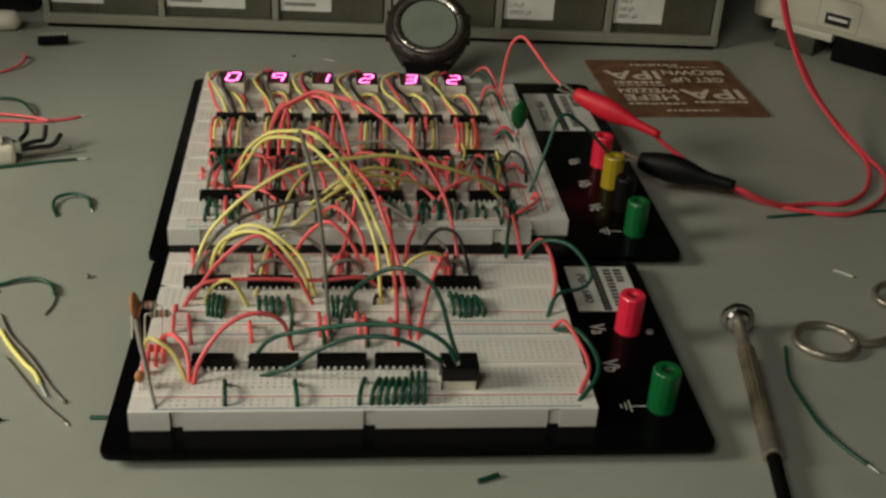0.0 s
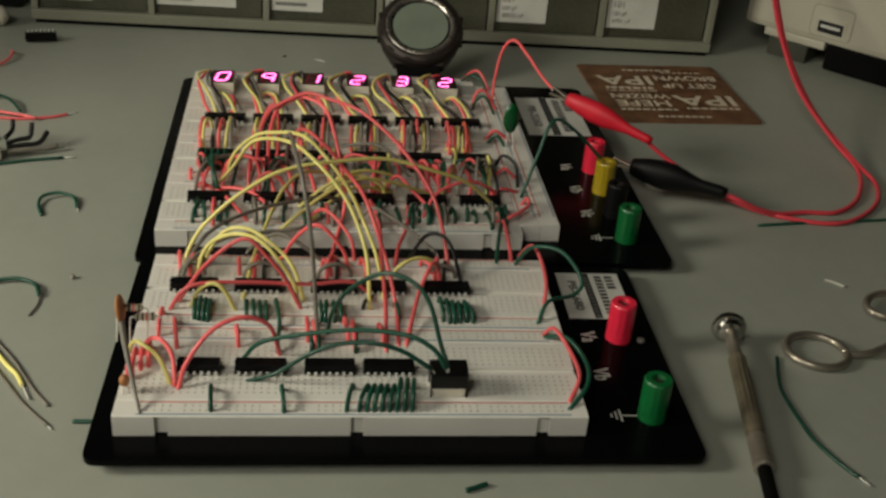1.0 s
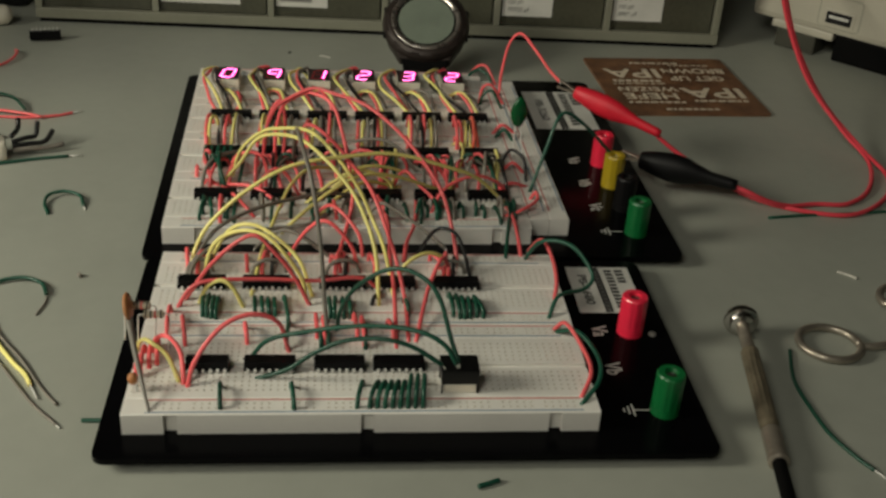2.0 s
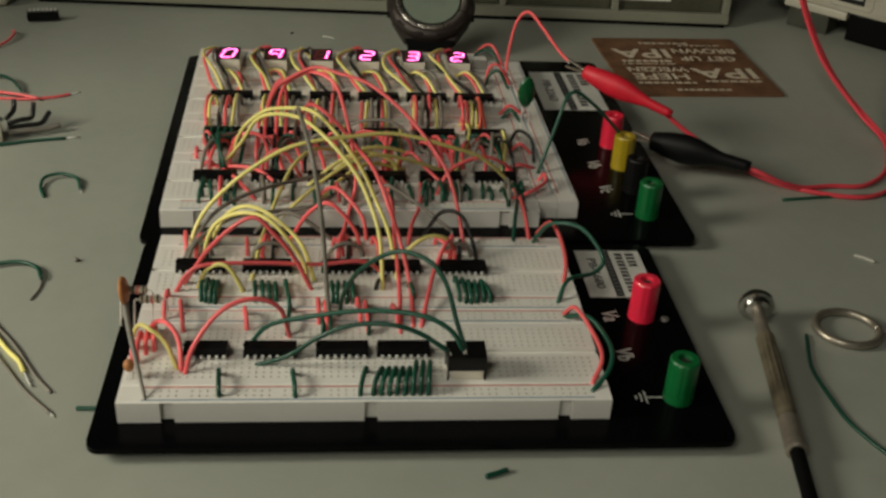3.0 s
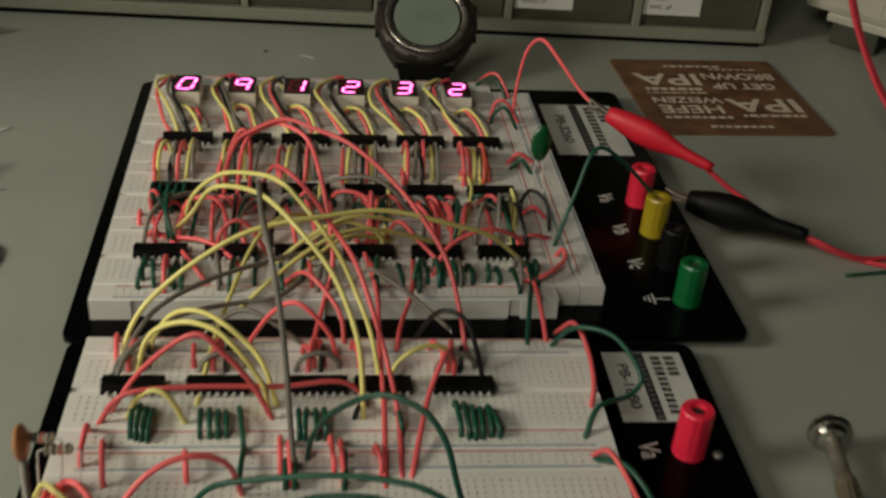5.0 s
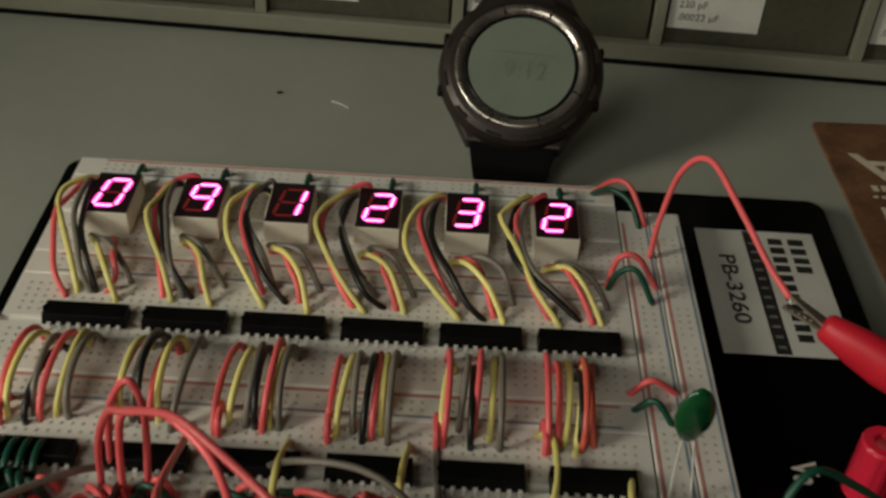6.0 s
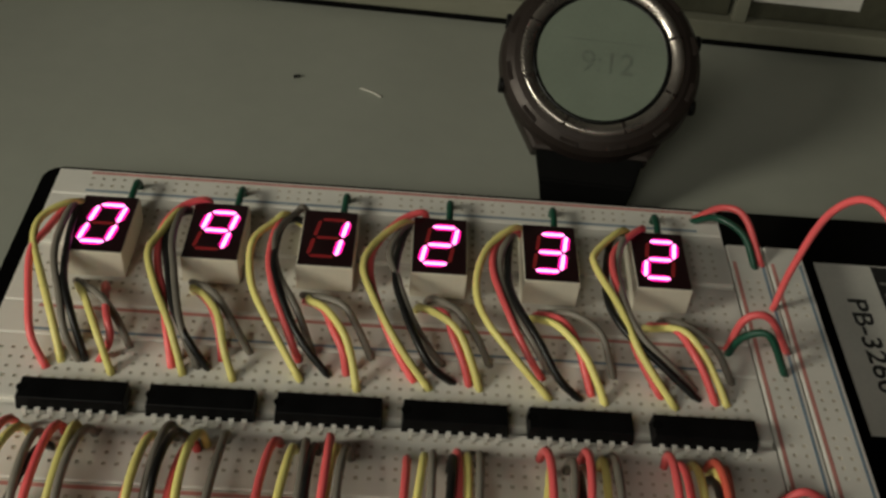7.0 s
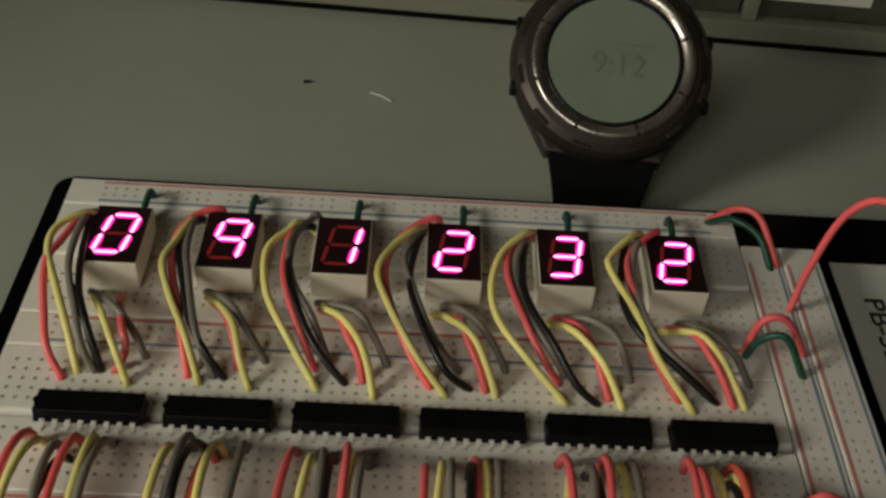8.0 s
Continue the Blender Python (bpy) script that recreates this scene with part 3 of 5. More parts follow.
digit_wire("black", (92.4, 176.6, 19.6), (87.1, 172.0, 27.4), (84.6, 155.8, 28.7), (86.9, 144.3, 28.0), (90.9, 135.6, 25.9), (94.4, 132.4, 23.0), (98.8, 131.6, 19.6))
digit_wire("yellow", (115.1, 176.6, 19.6), (112.6, 172.0, 28.6), (105.6, 165.3, 29.5), (102.7, 154.1, 29.5), (104.4, 144.7, 28.4), (110.8, 135.0, 25.7), (119.2, 128.7, 19.6))
digit_wire("red", (116.0, 176.6, 19.6), (112.3, 172.1, 28.0), (108.0, 167.4, 28.8), (106.9, 156.9, 29.2), (109.6, 144.8, 27.7), (114.0, 137.7, 24.0), (117.8, 134.2, 19.6))
digit_wire("grey", (116.9, 176.6, 19.6), (112.2, 172.0, 28.0), (108.5, 160.3, 29.1), (110.0, 148.4, 28.2), (114.4, 140.4, 25.4), (119.4, 136.2, 19.6))
digit_wire("black", (117.8, 176.6, 19.6), (112.2, 172.0, 27.4), (109.5, 157.7, 28.5), (111.8, 148.2, 28.6), (115.8, 137.9, 27.1), (121.0, 131.2, 23.3), (125.7, 129.1, 19.6))
digit_wire("red", (140.6, 176.6, 19.6), (142.9, 176.0, 28.0), (135.6, 168.1, 29.0), (133.4, 158.9, 29.1), (135.9, 149.4, 28.1), (137.2, 138.7, 25.7), (143.1, 130.8, 19.6))
digit_wire("yellow", (141.5, 176.6, 19.6), (137.8, 174.0, 28.6), (130.5, 164.9, 29.5), (130.3, 159.2, 29.7), (134.1, 147.6, 28.6), (138.3, 137.2, 26.4), (145.9, 128.1, 19.6))
digit_wire("black", (142.4, 176.6, 19.6), (138.8, 174.4, 27.4), (134.5, 170.2, 28.1), (131.4, 153.6, 28.7), (134.4, 142.6, 27.7), (142.0, 136.5, 25.3), (151.2, 130.9, 19.6))
digit_wire("grey", (143.3, 176.6, 19.6), (138.8, 172.2, 28.0), (135.4, 162.9, 28.9), (135.1, 152.0, 29.1), (138.4, 141.7, 27.6), (144.4, 136.2, 24.3), (150.7, 133.6, 19.6))
digit_wire("yellow", (15.3, 153.3, 19.6), (16.0, 149.8, 23.9), (20.4, 142.7, 27.3), (24.9, 133.9, 26.0), (27.9, 128.3, 19.6))
digit_wire("red", (21.1, 153.1, 19.6), (21.8, 149.6, 23.5), (25.3, 138.8, 26.7), (26.5, 134.5, 24.1), (24.5, 131.8, 19.6))
digit_wire("grey", (15.0, 154.6, 19.6), (15.7, 151.1, 23.5), (22.3, 144.1, 26.8), (26.8, 139.6, 24.6), (30.1, 135.9, 19.6))
digit_wire("yellow", (40.5, 153.7, 19.6), (41.2, 150.2, 23.9), (44.5, 145.8, 26.8), (48.1, 139.2, 27.6), (51.0, 133.0, 24.4), (52.9, 128.5, 19.6))
digit_wire("red", (40.9, 154.6, 19.6), (41.6, 151.1, 23.5), (46.1, 142.7, 26.8), (48.8, 136.8, 23.8), (49.6, 133.9, 19.6))
digit_wire("grey", (40.2, 155.2, 19.6), (40.9, 152.1, 23.5), (46.5, 146.8, 26.8), (51.2, 140.2, 24.7), (55.3, 136.3, 19.6))
digit_wire("yellow", (65.3, 152.9, 19.6), (66.0, 149.4, 23.9), (67.2, 147.3, 25.5), (71.0, 143.3, 27.5), (74.3, 137.9, 27.2), (76.7, 133.0, 24.5), (78.6, 127.7, 19.6))
digit_wire("red", (65.5, 152.9, 19.6), (66.2, 149.4, 23.5), (70.1, 144.0, 26.6), (72.8, 139.4, 26.3), (74.5, 134.8, 23.1), (76.0, 132.0, 19.6))
digit_wire("grey", (65.0, 154.7, 19.6), (65.7, 151.2, 23.5), (73.1, 146.1, 26.8), (78.1, 141.1, 24.0), (81.1, 136.7, 19.6))
digit_wire("yellow", (90.1, 152.4, 19.6), (90.8, 148.9, 23.9), (95.2, 144.2, 27.5), (99.2, 139.0, 27.0), (102.3, 134.3, 23.9), (104.3, 129.9, 19.6))
digit_wire("red", (91.9, 153.3, 19.6), (92.6, 149.8, 23.5), (95.8, 144.4, 26.6), (98.2, 139.4, 26.4), (100.1, 134.5, 23.5), (102.0, 131.0, 19.6))
digit_wire("grey", (92.4, 155.2, 19.6), (93.1, 152.0, 23.5), (98.8, 146.6, 26.8), (103.6, 141.1, 24.1), (106.5, 136.8, 19.6))
digit_wire("yellow", (115.4, 151.8, 19.6), (116.1, 148.3, 23.9), (120.6, 143.3, 27.5), (125.3, 136.3, 26.4), (128.6, 131.4, 22.7), (130.8, 128.2, 19.6))
digit_wire("red", (116.9, 153.0, 19.6), (117.6, 149.5, 23.5), (121.3, 145.7, 26.6), (124.3, 140.2, 26.3), (126.7, 133.9, 22.7), (128.0, 130.3, 19.6))
digit_wire("grey", (118.9, 154.2, 19.6), (119.6, 150.7, 23.5), (124.0, 147.2, 26.7), (129.7, 142.5, 25.3), (133.2, 135.6, 19.6))
digit_wire("yellow", (141.8, 151.6, 19.6), (142.5, 148.1, 23.9), (147.1, 144.0, 27.6), (151.7, 138.8, 26.6), (155.2, 133.7, 23.0), (157.0, 129.7, 19.6))
digit_wire("red", (142.6, 152.1, 19.6), (143.3, 148.6, 23.5), (146.8, 144.5, 26.6), (150.0, 137.7, 25.7), (152.4, 134.4, 23.4), (154.6, 130.0, 19.6))
digit_wire("grey", (145.3, 153.3, 19.6), (146.0, 149.8, 23.5), (151.0, 145.0, 26.8), (155.4, 140.7, 24.6), (159.1, 135.9, 19.6))

# ribbons of seven wires between the driver chips and the counters behind them
for i in range(6):
    cx = 11.8 + 25.45 * i + 1.9
    for col, colour in enumerate(("red", "yellow", "grey", "black", "red", "yellow", "grey")):
        if i == 5:
            if col == 6:
                continue
            colour = ("red", "red", "yellow", "black", "orange", "orange")[col]
        x = cx + 2.54 * col + rng.uniform(-0.6, 0.6) - (0.9 if col > 3 else 0)
        high = 13.5 if (i, col) == (1, 3) else rng.uniform(6.5, 11.0)
        arch(colour, (x, 113.0 - (col % 2) * 1.2 - rng.choice((0, 0, 2.5))), (x - 1.4 + rng.uniform(-1.2, 1.2), 84.5 + (col % 3) * 1.4 + rng.choice((0, 0, 2.5))), high, (rng.uniform(-1.6, 1.6), rng.uniform(-2, 3)), m=REAR, label="%s jumper wire arching between two rows of chips" % colour)
    staple("red", cx - 1.5, 92, cx - 1.2, 84, 4.0, m=REAR)

# the dense short wiring between the counters and the gates
for i in range(6):
    cx = 13.0 + 25.4 * i
    for s in range(7):
        colour = rng.choice(("red", "red", "red", "red", "green", "green", "grey", "black"))
        x = cx + 1 + 2.9 * s
        x1 = x + rng.uniform(-9, 9)
        arch(colour, (x, 67.0 - rng.choice((0, 2.54, 5.1))), (min(max(x1, 6), 160), rng.uniform(34.5, 41.5)), rng.uniform(5, 12), (rng.uniform(-2.5, 2.5), 0), m=REAR)
    for s in range(5):
        x = cx + 2.54 * s * 1.4
        arch(rng.choice(("red", "red", "green", "grey")), (x, 66.0), (x + rng.uniform(3, 9), 66.0 - rng.choice((0, 2.54, 7.6))), rng.uniform(4, 8), (0, -1.5), m=REAR)
    for s in range(7):
        if (i in (1, 2, 3) and s % 3) or rng.random() < 0.2:
            continue
        x = cx + 1.2 + 2.9 * s
        staple("green", x, 21.0 - rng.choice((0, 2.54)), x + rng.uniform(-1.5, 1.5), rng.uniform(3.2, 12.0), rng.uniform(2, 6), m=REAR)
    for s in range(2):
        x = cx + rng.uniform(2, 18)
        arch(rng.choice(("red", "green", "grey")), (x, 21), (x + rng.uniform(-6, 6), rng.uniform(4, 9)), rng.uniform(4, 9), m=REAR)
staple("red", 10.5, 57, 10.9, 50, 3.0, m=REAR)

for s in range(5):
    arch("green", (14.5 + 2.5 * s, 68.0), (16 + 2.9 * s, 59 + (s % 2) * 3), 6.5, (-1.5, 0), m=REAR)
    arch("green", (13.8 + 3.0 * s, 78.5), (13.0 + 3.2 * s, 66.5), 5.5, m=REAR)

# front panel short jumpers
for x, yt, yb in ((20.4, 73.7, 59.7), (22.7, 72.5, 59.0), (24.8, 71.0, 58.6), (26.6, 70.2, 58.0), (40.5, 70.1, 59.6), (43.1, 70.4, 59.6), (45.7, 69.5, 59.6), (48.2, 69.2, 59.8), (69.5, 70.1, 59), (72.0, 70.4, 58.4), (74.6, 70.0, 58.6), (77.2, 70.5, 59), (117.5, 74, 60), (120, 73, 59), (122.4, 71.5, 58.6), (124.9, 70.6, 59), (127.4, 71.6, 59.6)):
    staple("green", x, yt, x + rng.uniform(-0.4, 1.0), yb, 3.4)
for x0, yt, x1, yb in ((51.8, 71.5, 54.2, 54.4), (99.1, 70.1, 100.6, 61), (127.6, 70.5, 130.2, 59.3), (54.4, 53, 54.0, 38), (66.5, 48, 66.8, 38.5), (69.2, 48, 69.4, 38.5), (83.5, 52, 83.2, 38), (32.0, 14.6, 33.0, 2.9), (56.6, 14.6, 58.0, 2.4), (81.9, 15.6, 79.5, 2.9)):
    staple("green", x0, yt, x1, yb, 3.4)
for i in range(8):
    x = 83.9 + 2.64 * i
    staple("green", x + 3.6 - 0.33 * i, 14.0 + (2.2 if i > 4 else 0), x, 3.0, 4.6 if i < 5 else 6.0)
for x0, y0, x1, y1 in ((14.2, 56.3, 17.0, 40.1), (38.0, 51.2, 39.4, 41.4), (64.5, 57.5, 65.2, 45), (67.2, 56, 68.2, 39.6), (79.0, 57.5, 80.4, 44), (82.0, 56, 83.0, 40), (10.2, 106.6, 11.9, 94.5), (35.2, 101, 36.0, 93), (86, 103, 88.5, 93), (8.9, 63.1, 9.4, 48.1), (5.5, 38, 6.0, 26.5), (7.5, 40, 8.4, 29), (3.2, 36, 3.6, 22), (1.8, 30, 2.4, 21), (92, 53, 94, 44), (70, 101, 74, 93), (75, 104, 77, 94), (112, 103, 116, 96), (118, 100, 119, 90)):
    staple("red", x0, y0, x1, y1, 4.2)
for x0, x1, yy in ((113, 126, 91), (68, 82, 91), (38, 52, 91), (12, 22, 91)):
    arch("grey", (x0, yy), (x1, yy + 2), 7)
    arch("red", (x0 + 4, yy), (x0 + 6, yy + 12), 7)
    arch("black", (x0 + 8, yy), (x0 + 9, yy + 9), 6)

# long jumpers arching between the rows and from panel to panel
wire("red", (20.5, 15.4, 19.5), (22.8, 18.7, 27.6), (30.1, 23.5, 36.6), (38.2, 27.4, 40.7), (45.6, 30.3, 40.8), (51.8, 33.1, 33.9), (55.0, 36.6, 19.5))
wire("yellow", (17.7, 18.0, 19.5), (12.8, 25.9, 26.0), (7.8, 30.6, 28.3), (2.7, 34.0, 26.6), (-0.6, 37.1, 19.5))
wire("red", (19.1, 16.9, 19.5), (17.1, 24.8, 27.4), (12.7, 29.7, 30.7), (7.5, 33.0, 27.7), (5.4, 36.1, 19.5))
wire("green", (43.9, 20.5, 19.5), (55.2, 18.6, 25.3), (65.3, 17.0, 33.4), (76.1, 15.2, 40.1), (88.8, 13.1, 41.7), (99.0, 11.4, 39.5), (109.2, 9.7, 33.0))
wire("green", (40.7, 31.8, 19.5), (47.5, 29.8, 29.9), (61.7, 25.7, 36.4), (81.9, 19.9, 42.3), (99.9, 14.6, 44.4), (108.9, 12.0, 40.6), (114.1, 10.5, 33.0))
wire("green", (72.6, 50.6, 19.5), (74.4, 46.7, 32.1), (80.1, 41.4, 46.1), (91.6, 34.6, 57.0), (102.3, 28.5, 57.8), (107.9, 23.3, 51.7), (111.7, 16.2, 40.7), (114.9, 11.0, 33.0))
wire("red", (11.0, 66.6, 19.5), (16.0, 67.4, 27.9), (24.2, 68.6, 30.8), (43.6, 71.6, 29.8), (64.7, 74.9, 27.0), (81.9, 77.5, 27.1), (90.7, 78.9, 19.5))
wire("yellow", (19.0, 69.4, 19.5), (22.0, 68.9, 27.3), (27.3, 68.0, 31.2), (32.4, 67.2, 28.6), (36.4, 66.5, 19.5))
wire("red", (13.2, 71.9, 19.5), (25.2, 71.0, 37.2), (39.7, 69.9, 49.8), (48.8, 69.3, 43.4), (56.1, 68.7, 32.6), (62.0, 68.3, 19.5))
wire("black", (90.7, 78.9, 19.5), (87.6, 68.9, 23.5), (86.5, 68.2, 19.5))
wire("yellow", (12.8, 97.2, 19.5), (14.6, 102.4, 26.2), (21.3, 105.7, 36.5), (34.5, 108.1, 49.4), (53.7, 114.2, 58.4), (78.5, 123.9, 59.3), (97.6, 131.5, 56.1), (120.0, 136.8, 48.4), (135.4, 144.7, 38.8), (152.6, 156.8, 19.5))
wire("yellow", (20.6, 102.1, 19.5), (23.6, 99.2, 28.8), (29.0, 95.8, 38.3), (36.8, 92.5, 42.2), (45.4, 88.5, 41.5), (57.2, 81.4, 32.9), (63.1, 74.4, 19.5))
wire("yellow", (18.7, 91.0, 19.5), (21.7, 89.7, 31.1), (27.4, 87.2, 39.9), (37.1, 82.9, 45.0), (47.7, 78.2, 42.5), (58.3, 73.6, 30.5), (60.5, 72.6, 19.5))
wire("yellow", (38.6, 74.4, 19.5), (41.3, 95.4, 23.5), (43.0, 116.6, 23.3), (46.8, 136.6, 26.3), (52.6, 155.9, 29.4), (61.4, 171.7, 29.4), (76.4, 190.7, 19.5))
wire("yellow", (48.1, 126.3, 19.5), (59.1, 133.9, 26.7), (71.8, 141.8, 33.3), (85.4, 149.2, 37.0), (101.0, 156.4, 32.7), (126.2, 167.6, 19.5))
wire("yellow", (66.5, 162.0, 19.5), (73.9, 162.5, 27.4), (83.8, 163.2, 33.0), (96.8, 164.1, 27.5), (99.3, 164.3, 19.5))
wire("yellow", (19.5, 177.5, 19.5), (29.7, 152.8, 41.8), (37.4, 141.5, 57.2), (45.6, 133.3, 64.1), (56.9, 119.5, 68.2), (67.6, 105.4, 65.9), (78.3, 95.0, 57.5), (84.1, 86.8, 48.7), (87.5, 78.3, 37.7), (89.3, 68.2, 19.5))
wire("yellow", (22.8, 181.9, 19.5), (28.4, 169.0, 39.7), (37.8, 163.9, 51.0), (47.6, 156.3, 56.6), (60.5, 141.4, 61.6), (71.9, 128.2, 57.4), (81.6, 120.4, 45.6), (88.6, 112.1, 33.3), (93.0, 96.7, 28.3), (95.6, 74.5, 19.5))
wire("red", (51.0, 216.2, 19.5), (58.5, 168.0, 53.0), (70.2, 148.0, 55.0), (79.3, 126.0, 53.0), (86.3, 107.0, 50.7), (92.4, 92.0, 41.8), (96.0, 78.0, 35.4), (99.4, 66.0, 23.0), (99.7, 42.5, 19.5))
wire("red", (87.6, 176.2, 19.5), (91.8, 154.6, 23.5), (95.1, 130.5, 23.5), (95.1, 99.9, 23.5), (94.9, 68.9, 23.5), (94.8, 38.4, 19.5))
wire("red", (36.5, 197.0, 19.5), (38.5, 196.5, 36.0), (43.0, 193.5, 50.0), (49.0, 187.0, 58.0), (61.3, 179.0, 66.4), (71.7, 170.0, 68.0), (85.0, 158.0, 68.0), (98.8, 145.0, 61.4), (110.2, 133.0, 52.4), (117.5, 122.0, 42.5), (122.4, 110.0, 30.8), (124.0, 100.0, 19.5))
wire("red", (42.0, 195.0, 19.5), (43.0, 194.5, 38.0), (46.5, 191.0, 52.0), (54.7, 185.0, 60.8), (60.9, 181.0, 63.9), (70.7, 172.0, 62.2), (75.0, 163.0, 49.7), (78.6, 150.0, 37.2), (80.0, 141.0, 28.3), (77.4, 131.0, 20.2), (73.5, 107.9, 19.5))
wire("red", (36.3, 203.7, 19.5), (39.2, 202.0, 41.3), (44.4, 201.1, 51.0), (47.0, 200.2, 42.3), (46.3, 198.3, 19.5))
wire("red", (20.3, 180.7, 19.5), (25.9, 177.7, 32.8), (36.1, 175.0, 35.0), (39.9, 173.0, 28.4), (39.1, 170.6, 19.5))
wire("red", (37.2, 160.3, 19.5), (39.0, 160.3, 29.5), (43.9, 160.4, 34.6), (50.1, 160.6, 31.0), (55.9, 160.7, 19.5))
wire("red", (14.5, 172.6, 19.5), (23.7, 167.2, 22.6), (31.4, 162.6, 24.5), (39.0, 157.5, 23.4), (47.8, 150.6, 19.5))
wire("red", (16.9, 174.2, 19.5), (25.6, 155.5, 23.5), (32.2, 143.4, 23.5), (35.9, 140.8, 19.5))
wire("grey", (51.1, 198.4, 19.5), (55.3, 129.0, 68.4), (59.0, 86.9, 80.8), (61.9, 69.4, 76.5), (64.6, 61.4, 65.3), (66.8, 55.2, 50.4), (68.0, 49.3, 35.1), (69.3, 43.4, 19.5))
wire("grey", (13.4, 77.4, 19.5), (14.6, 88.4, 25.4), (20.0, 97.3, 28.0), (31.4, 110.7, 28.3), (47.0, 123.8, 23.5), (61.0, 127.6, 23.5), (71.2, 148.6, 19.5))
wire("grey", (11.1, 89.4, 19.5), (18.6, 102.8, 29.2), (25.9, 111.1, 33.3), (37.9, 121.2, 34.0), (53.9, 133.5, 32.9), (70.8, 145.5, 29.9), (89.1, 157.4, 19.5))
wire("grey", (10.0, 159.6, 19.5), (11.7, 174.2, 27.3), (17.9, 183.8, 29.6), (30.0, 197.2, 26.4), (37.1, 204.9, 19.5))
wire("grey", (68.7, 206.0, 19.5), (77.9, 202.4, 28.5), (92.1, 196.9, 34.0), (101.9, 193.1, 30.7), (112.5, 189.0, 19.5))
wire("grey", (85.7, 141.7, 19.5), (92.2, 136.1, 30.0), (99.2, 131.3, 28.7), (108.4, 124.5, 25.9), (119.8, 114.8, 19.5))
wire("grey", (38.0, 113.9, 19.5), (49.4, 111.0, 29.6), (58.5, 108.7, 28.4), (70.0, 105.8, 19.5))
wire("black", (107.3, 109.5, 19.5), (112.8, 104.5, 32.6), (117.9, 101.6, 36.8), (123.3, 98.5, 34.8), (126.4, 93.7, 26.4), (128.1, 89.9, 19.5))
wire("red", (120.0, 93.8, 19.5), (115.4, 86.7, 31.0), (110.3, 74.3, 27.5), (106.1, 61.1, 24.0), (102.4, 42.5, 19.5))
wire("yellow", (96.3, 83.9, 19.5), (101.0, 85.8, 28.9), (108.9, 88.9, 32.1), (115.8, 91.7, 28.5), (119.0, 93.0, 19.5))
wire("red", (61.3, 141.2, 19.5), (70.4, 131.7, 30.9), (81.8, 116.7, 26.3), (83.8, 105.9, 19.5))
wire("red", (51.8, 105.6, 19.5), (60.6, 103.2, 34.5), (69.3, 100.8, 40.0), (78.5, 98.3, 29.8), (81.1, 97.6, 19.5))
wire("red", (110.0, 162.0, 19.5), (107.9, 130.7, 23.5), (102.7, 112.7, 23.5), (100.8, 101.9, 19.5))
wire("red", (99.1, 172.2, 19.5), (104.4, 166.6, 31.5), (111.9, 160.5, 26.3), (122.2, 152.1, 19.5))
wire("red", (116.1, 147.1, 19.5), (122.4, 153.2, 29.0), (137.0, 160.4, 32.5), (148.7, 165.3, 27.0), (154.0, 168.3, 19.5))
wire("red", (156.2, 113.0, 19.5), (159.8, 104.8, 29.5), (163.0, 93.7, 26.6), (162.9, 80.3, 23.5), (161.0, 73.3, 19.5))
wire("green", (153.6, 105.6, 19.5), (158.1, 98.5, 33.0), (169.4, 88.9, 36.0), (176.7, 78.7, 28.7), (172.5, 73.4, 24.3), (161.4, 66.4, 25.3), (156.2, 59.1, 19.5))
wire("red", (157.2, 51.8, 19.5), (159.9, 46.2, 25.9), (163.9, 33.3, 24.3), (164.5, 18.8, 23.5), (159.5, 8.3, 19.5))
wire("green", (157.3, 50.1, 19.5), (163.8, 40.3, 26.0), (169.1, 27.1, 24.2), (166.9, 12.9, 23.5), (158.5, 4.1, 19.5))
wire("green", (153.4, 147.8, 19.5), (148.4, 122.2, 23.5), (145.3, 105.6, 19.5))
wire("red", (152.1, 156.8, 19.5), (153.1, 136.2, 23.5), (152.3, 117.7, 23.5), (152.3, 107.3, 19.5))
wire("red", (149.2, 144.3, 19.5), (156.8, 142.6, 23.5), (166.3, 152.3, 23.5), (166.8, 159.3, 24.8), (164.9, 162.2, 19.5))
wire("red", (151.9, 174.7, 19.5), (156.8, 171.9, 23.5), (165.2, 175.6, 19.5))
wire("yellow", (144.6, 244.6, 19.5), (144.2, 240, 26), (143.2, 228, 26.5), (141.8, 216.5, 19.5))
wire("yellow", (132.7, 222.5, 19.5), (136.7, 219.4, 22.5), (136.2, 204.4, 23.5), (131.0, 181.9, 23.5), (125.6, 163.4, 22.3), (123.0, 155.6, 19.5))
wire("yellow", (156.4, 212.8, 19.5), (149.2, 182.7, 23.5), (149.0, 165.5, 19.5))
wire("green", (165.7, 169.6, 19.5), (173.7, 178.7, 38.0), (180.7, 186.3, 53.3), (194.2, 191.2, 46.3), (213.6, 199.4, 25.0))
wire("red", (138.6, 201.4, 19.5), (142.2, 193.4, 28.3), (145.4, 186.7, 27.4), (153.4, 156.8, 19.5))
wire("grey", (109.1, 218.4, 19.5), (112.1, 187.2, 23.5), (114.7, 181.7, 23.5), (114.4, 164.7, 19.5))
wire("yellow", (58.4, 154.8, 19.5), (71.2, 158.9, 28.8), (86.3, 163.8, 35.0), (104.9, 169.8, 29.2), (113.6, 172.6, 19.5))
wire("yellow", (63.7, 141.3, 19.5), (73.6, 151.4, 25.1), (86.5, 161.5, 27.6), (103.1, 172.3, 19.5))
wire("red", (76.7, 199.3, 19.5), (82.9, 194.7, 28.0), (91.9, 189.6, 28.5), (97.3, 183.0, 19.5))
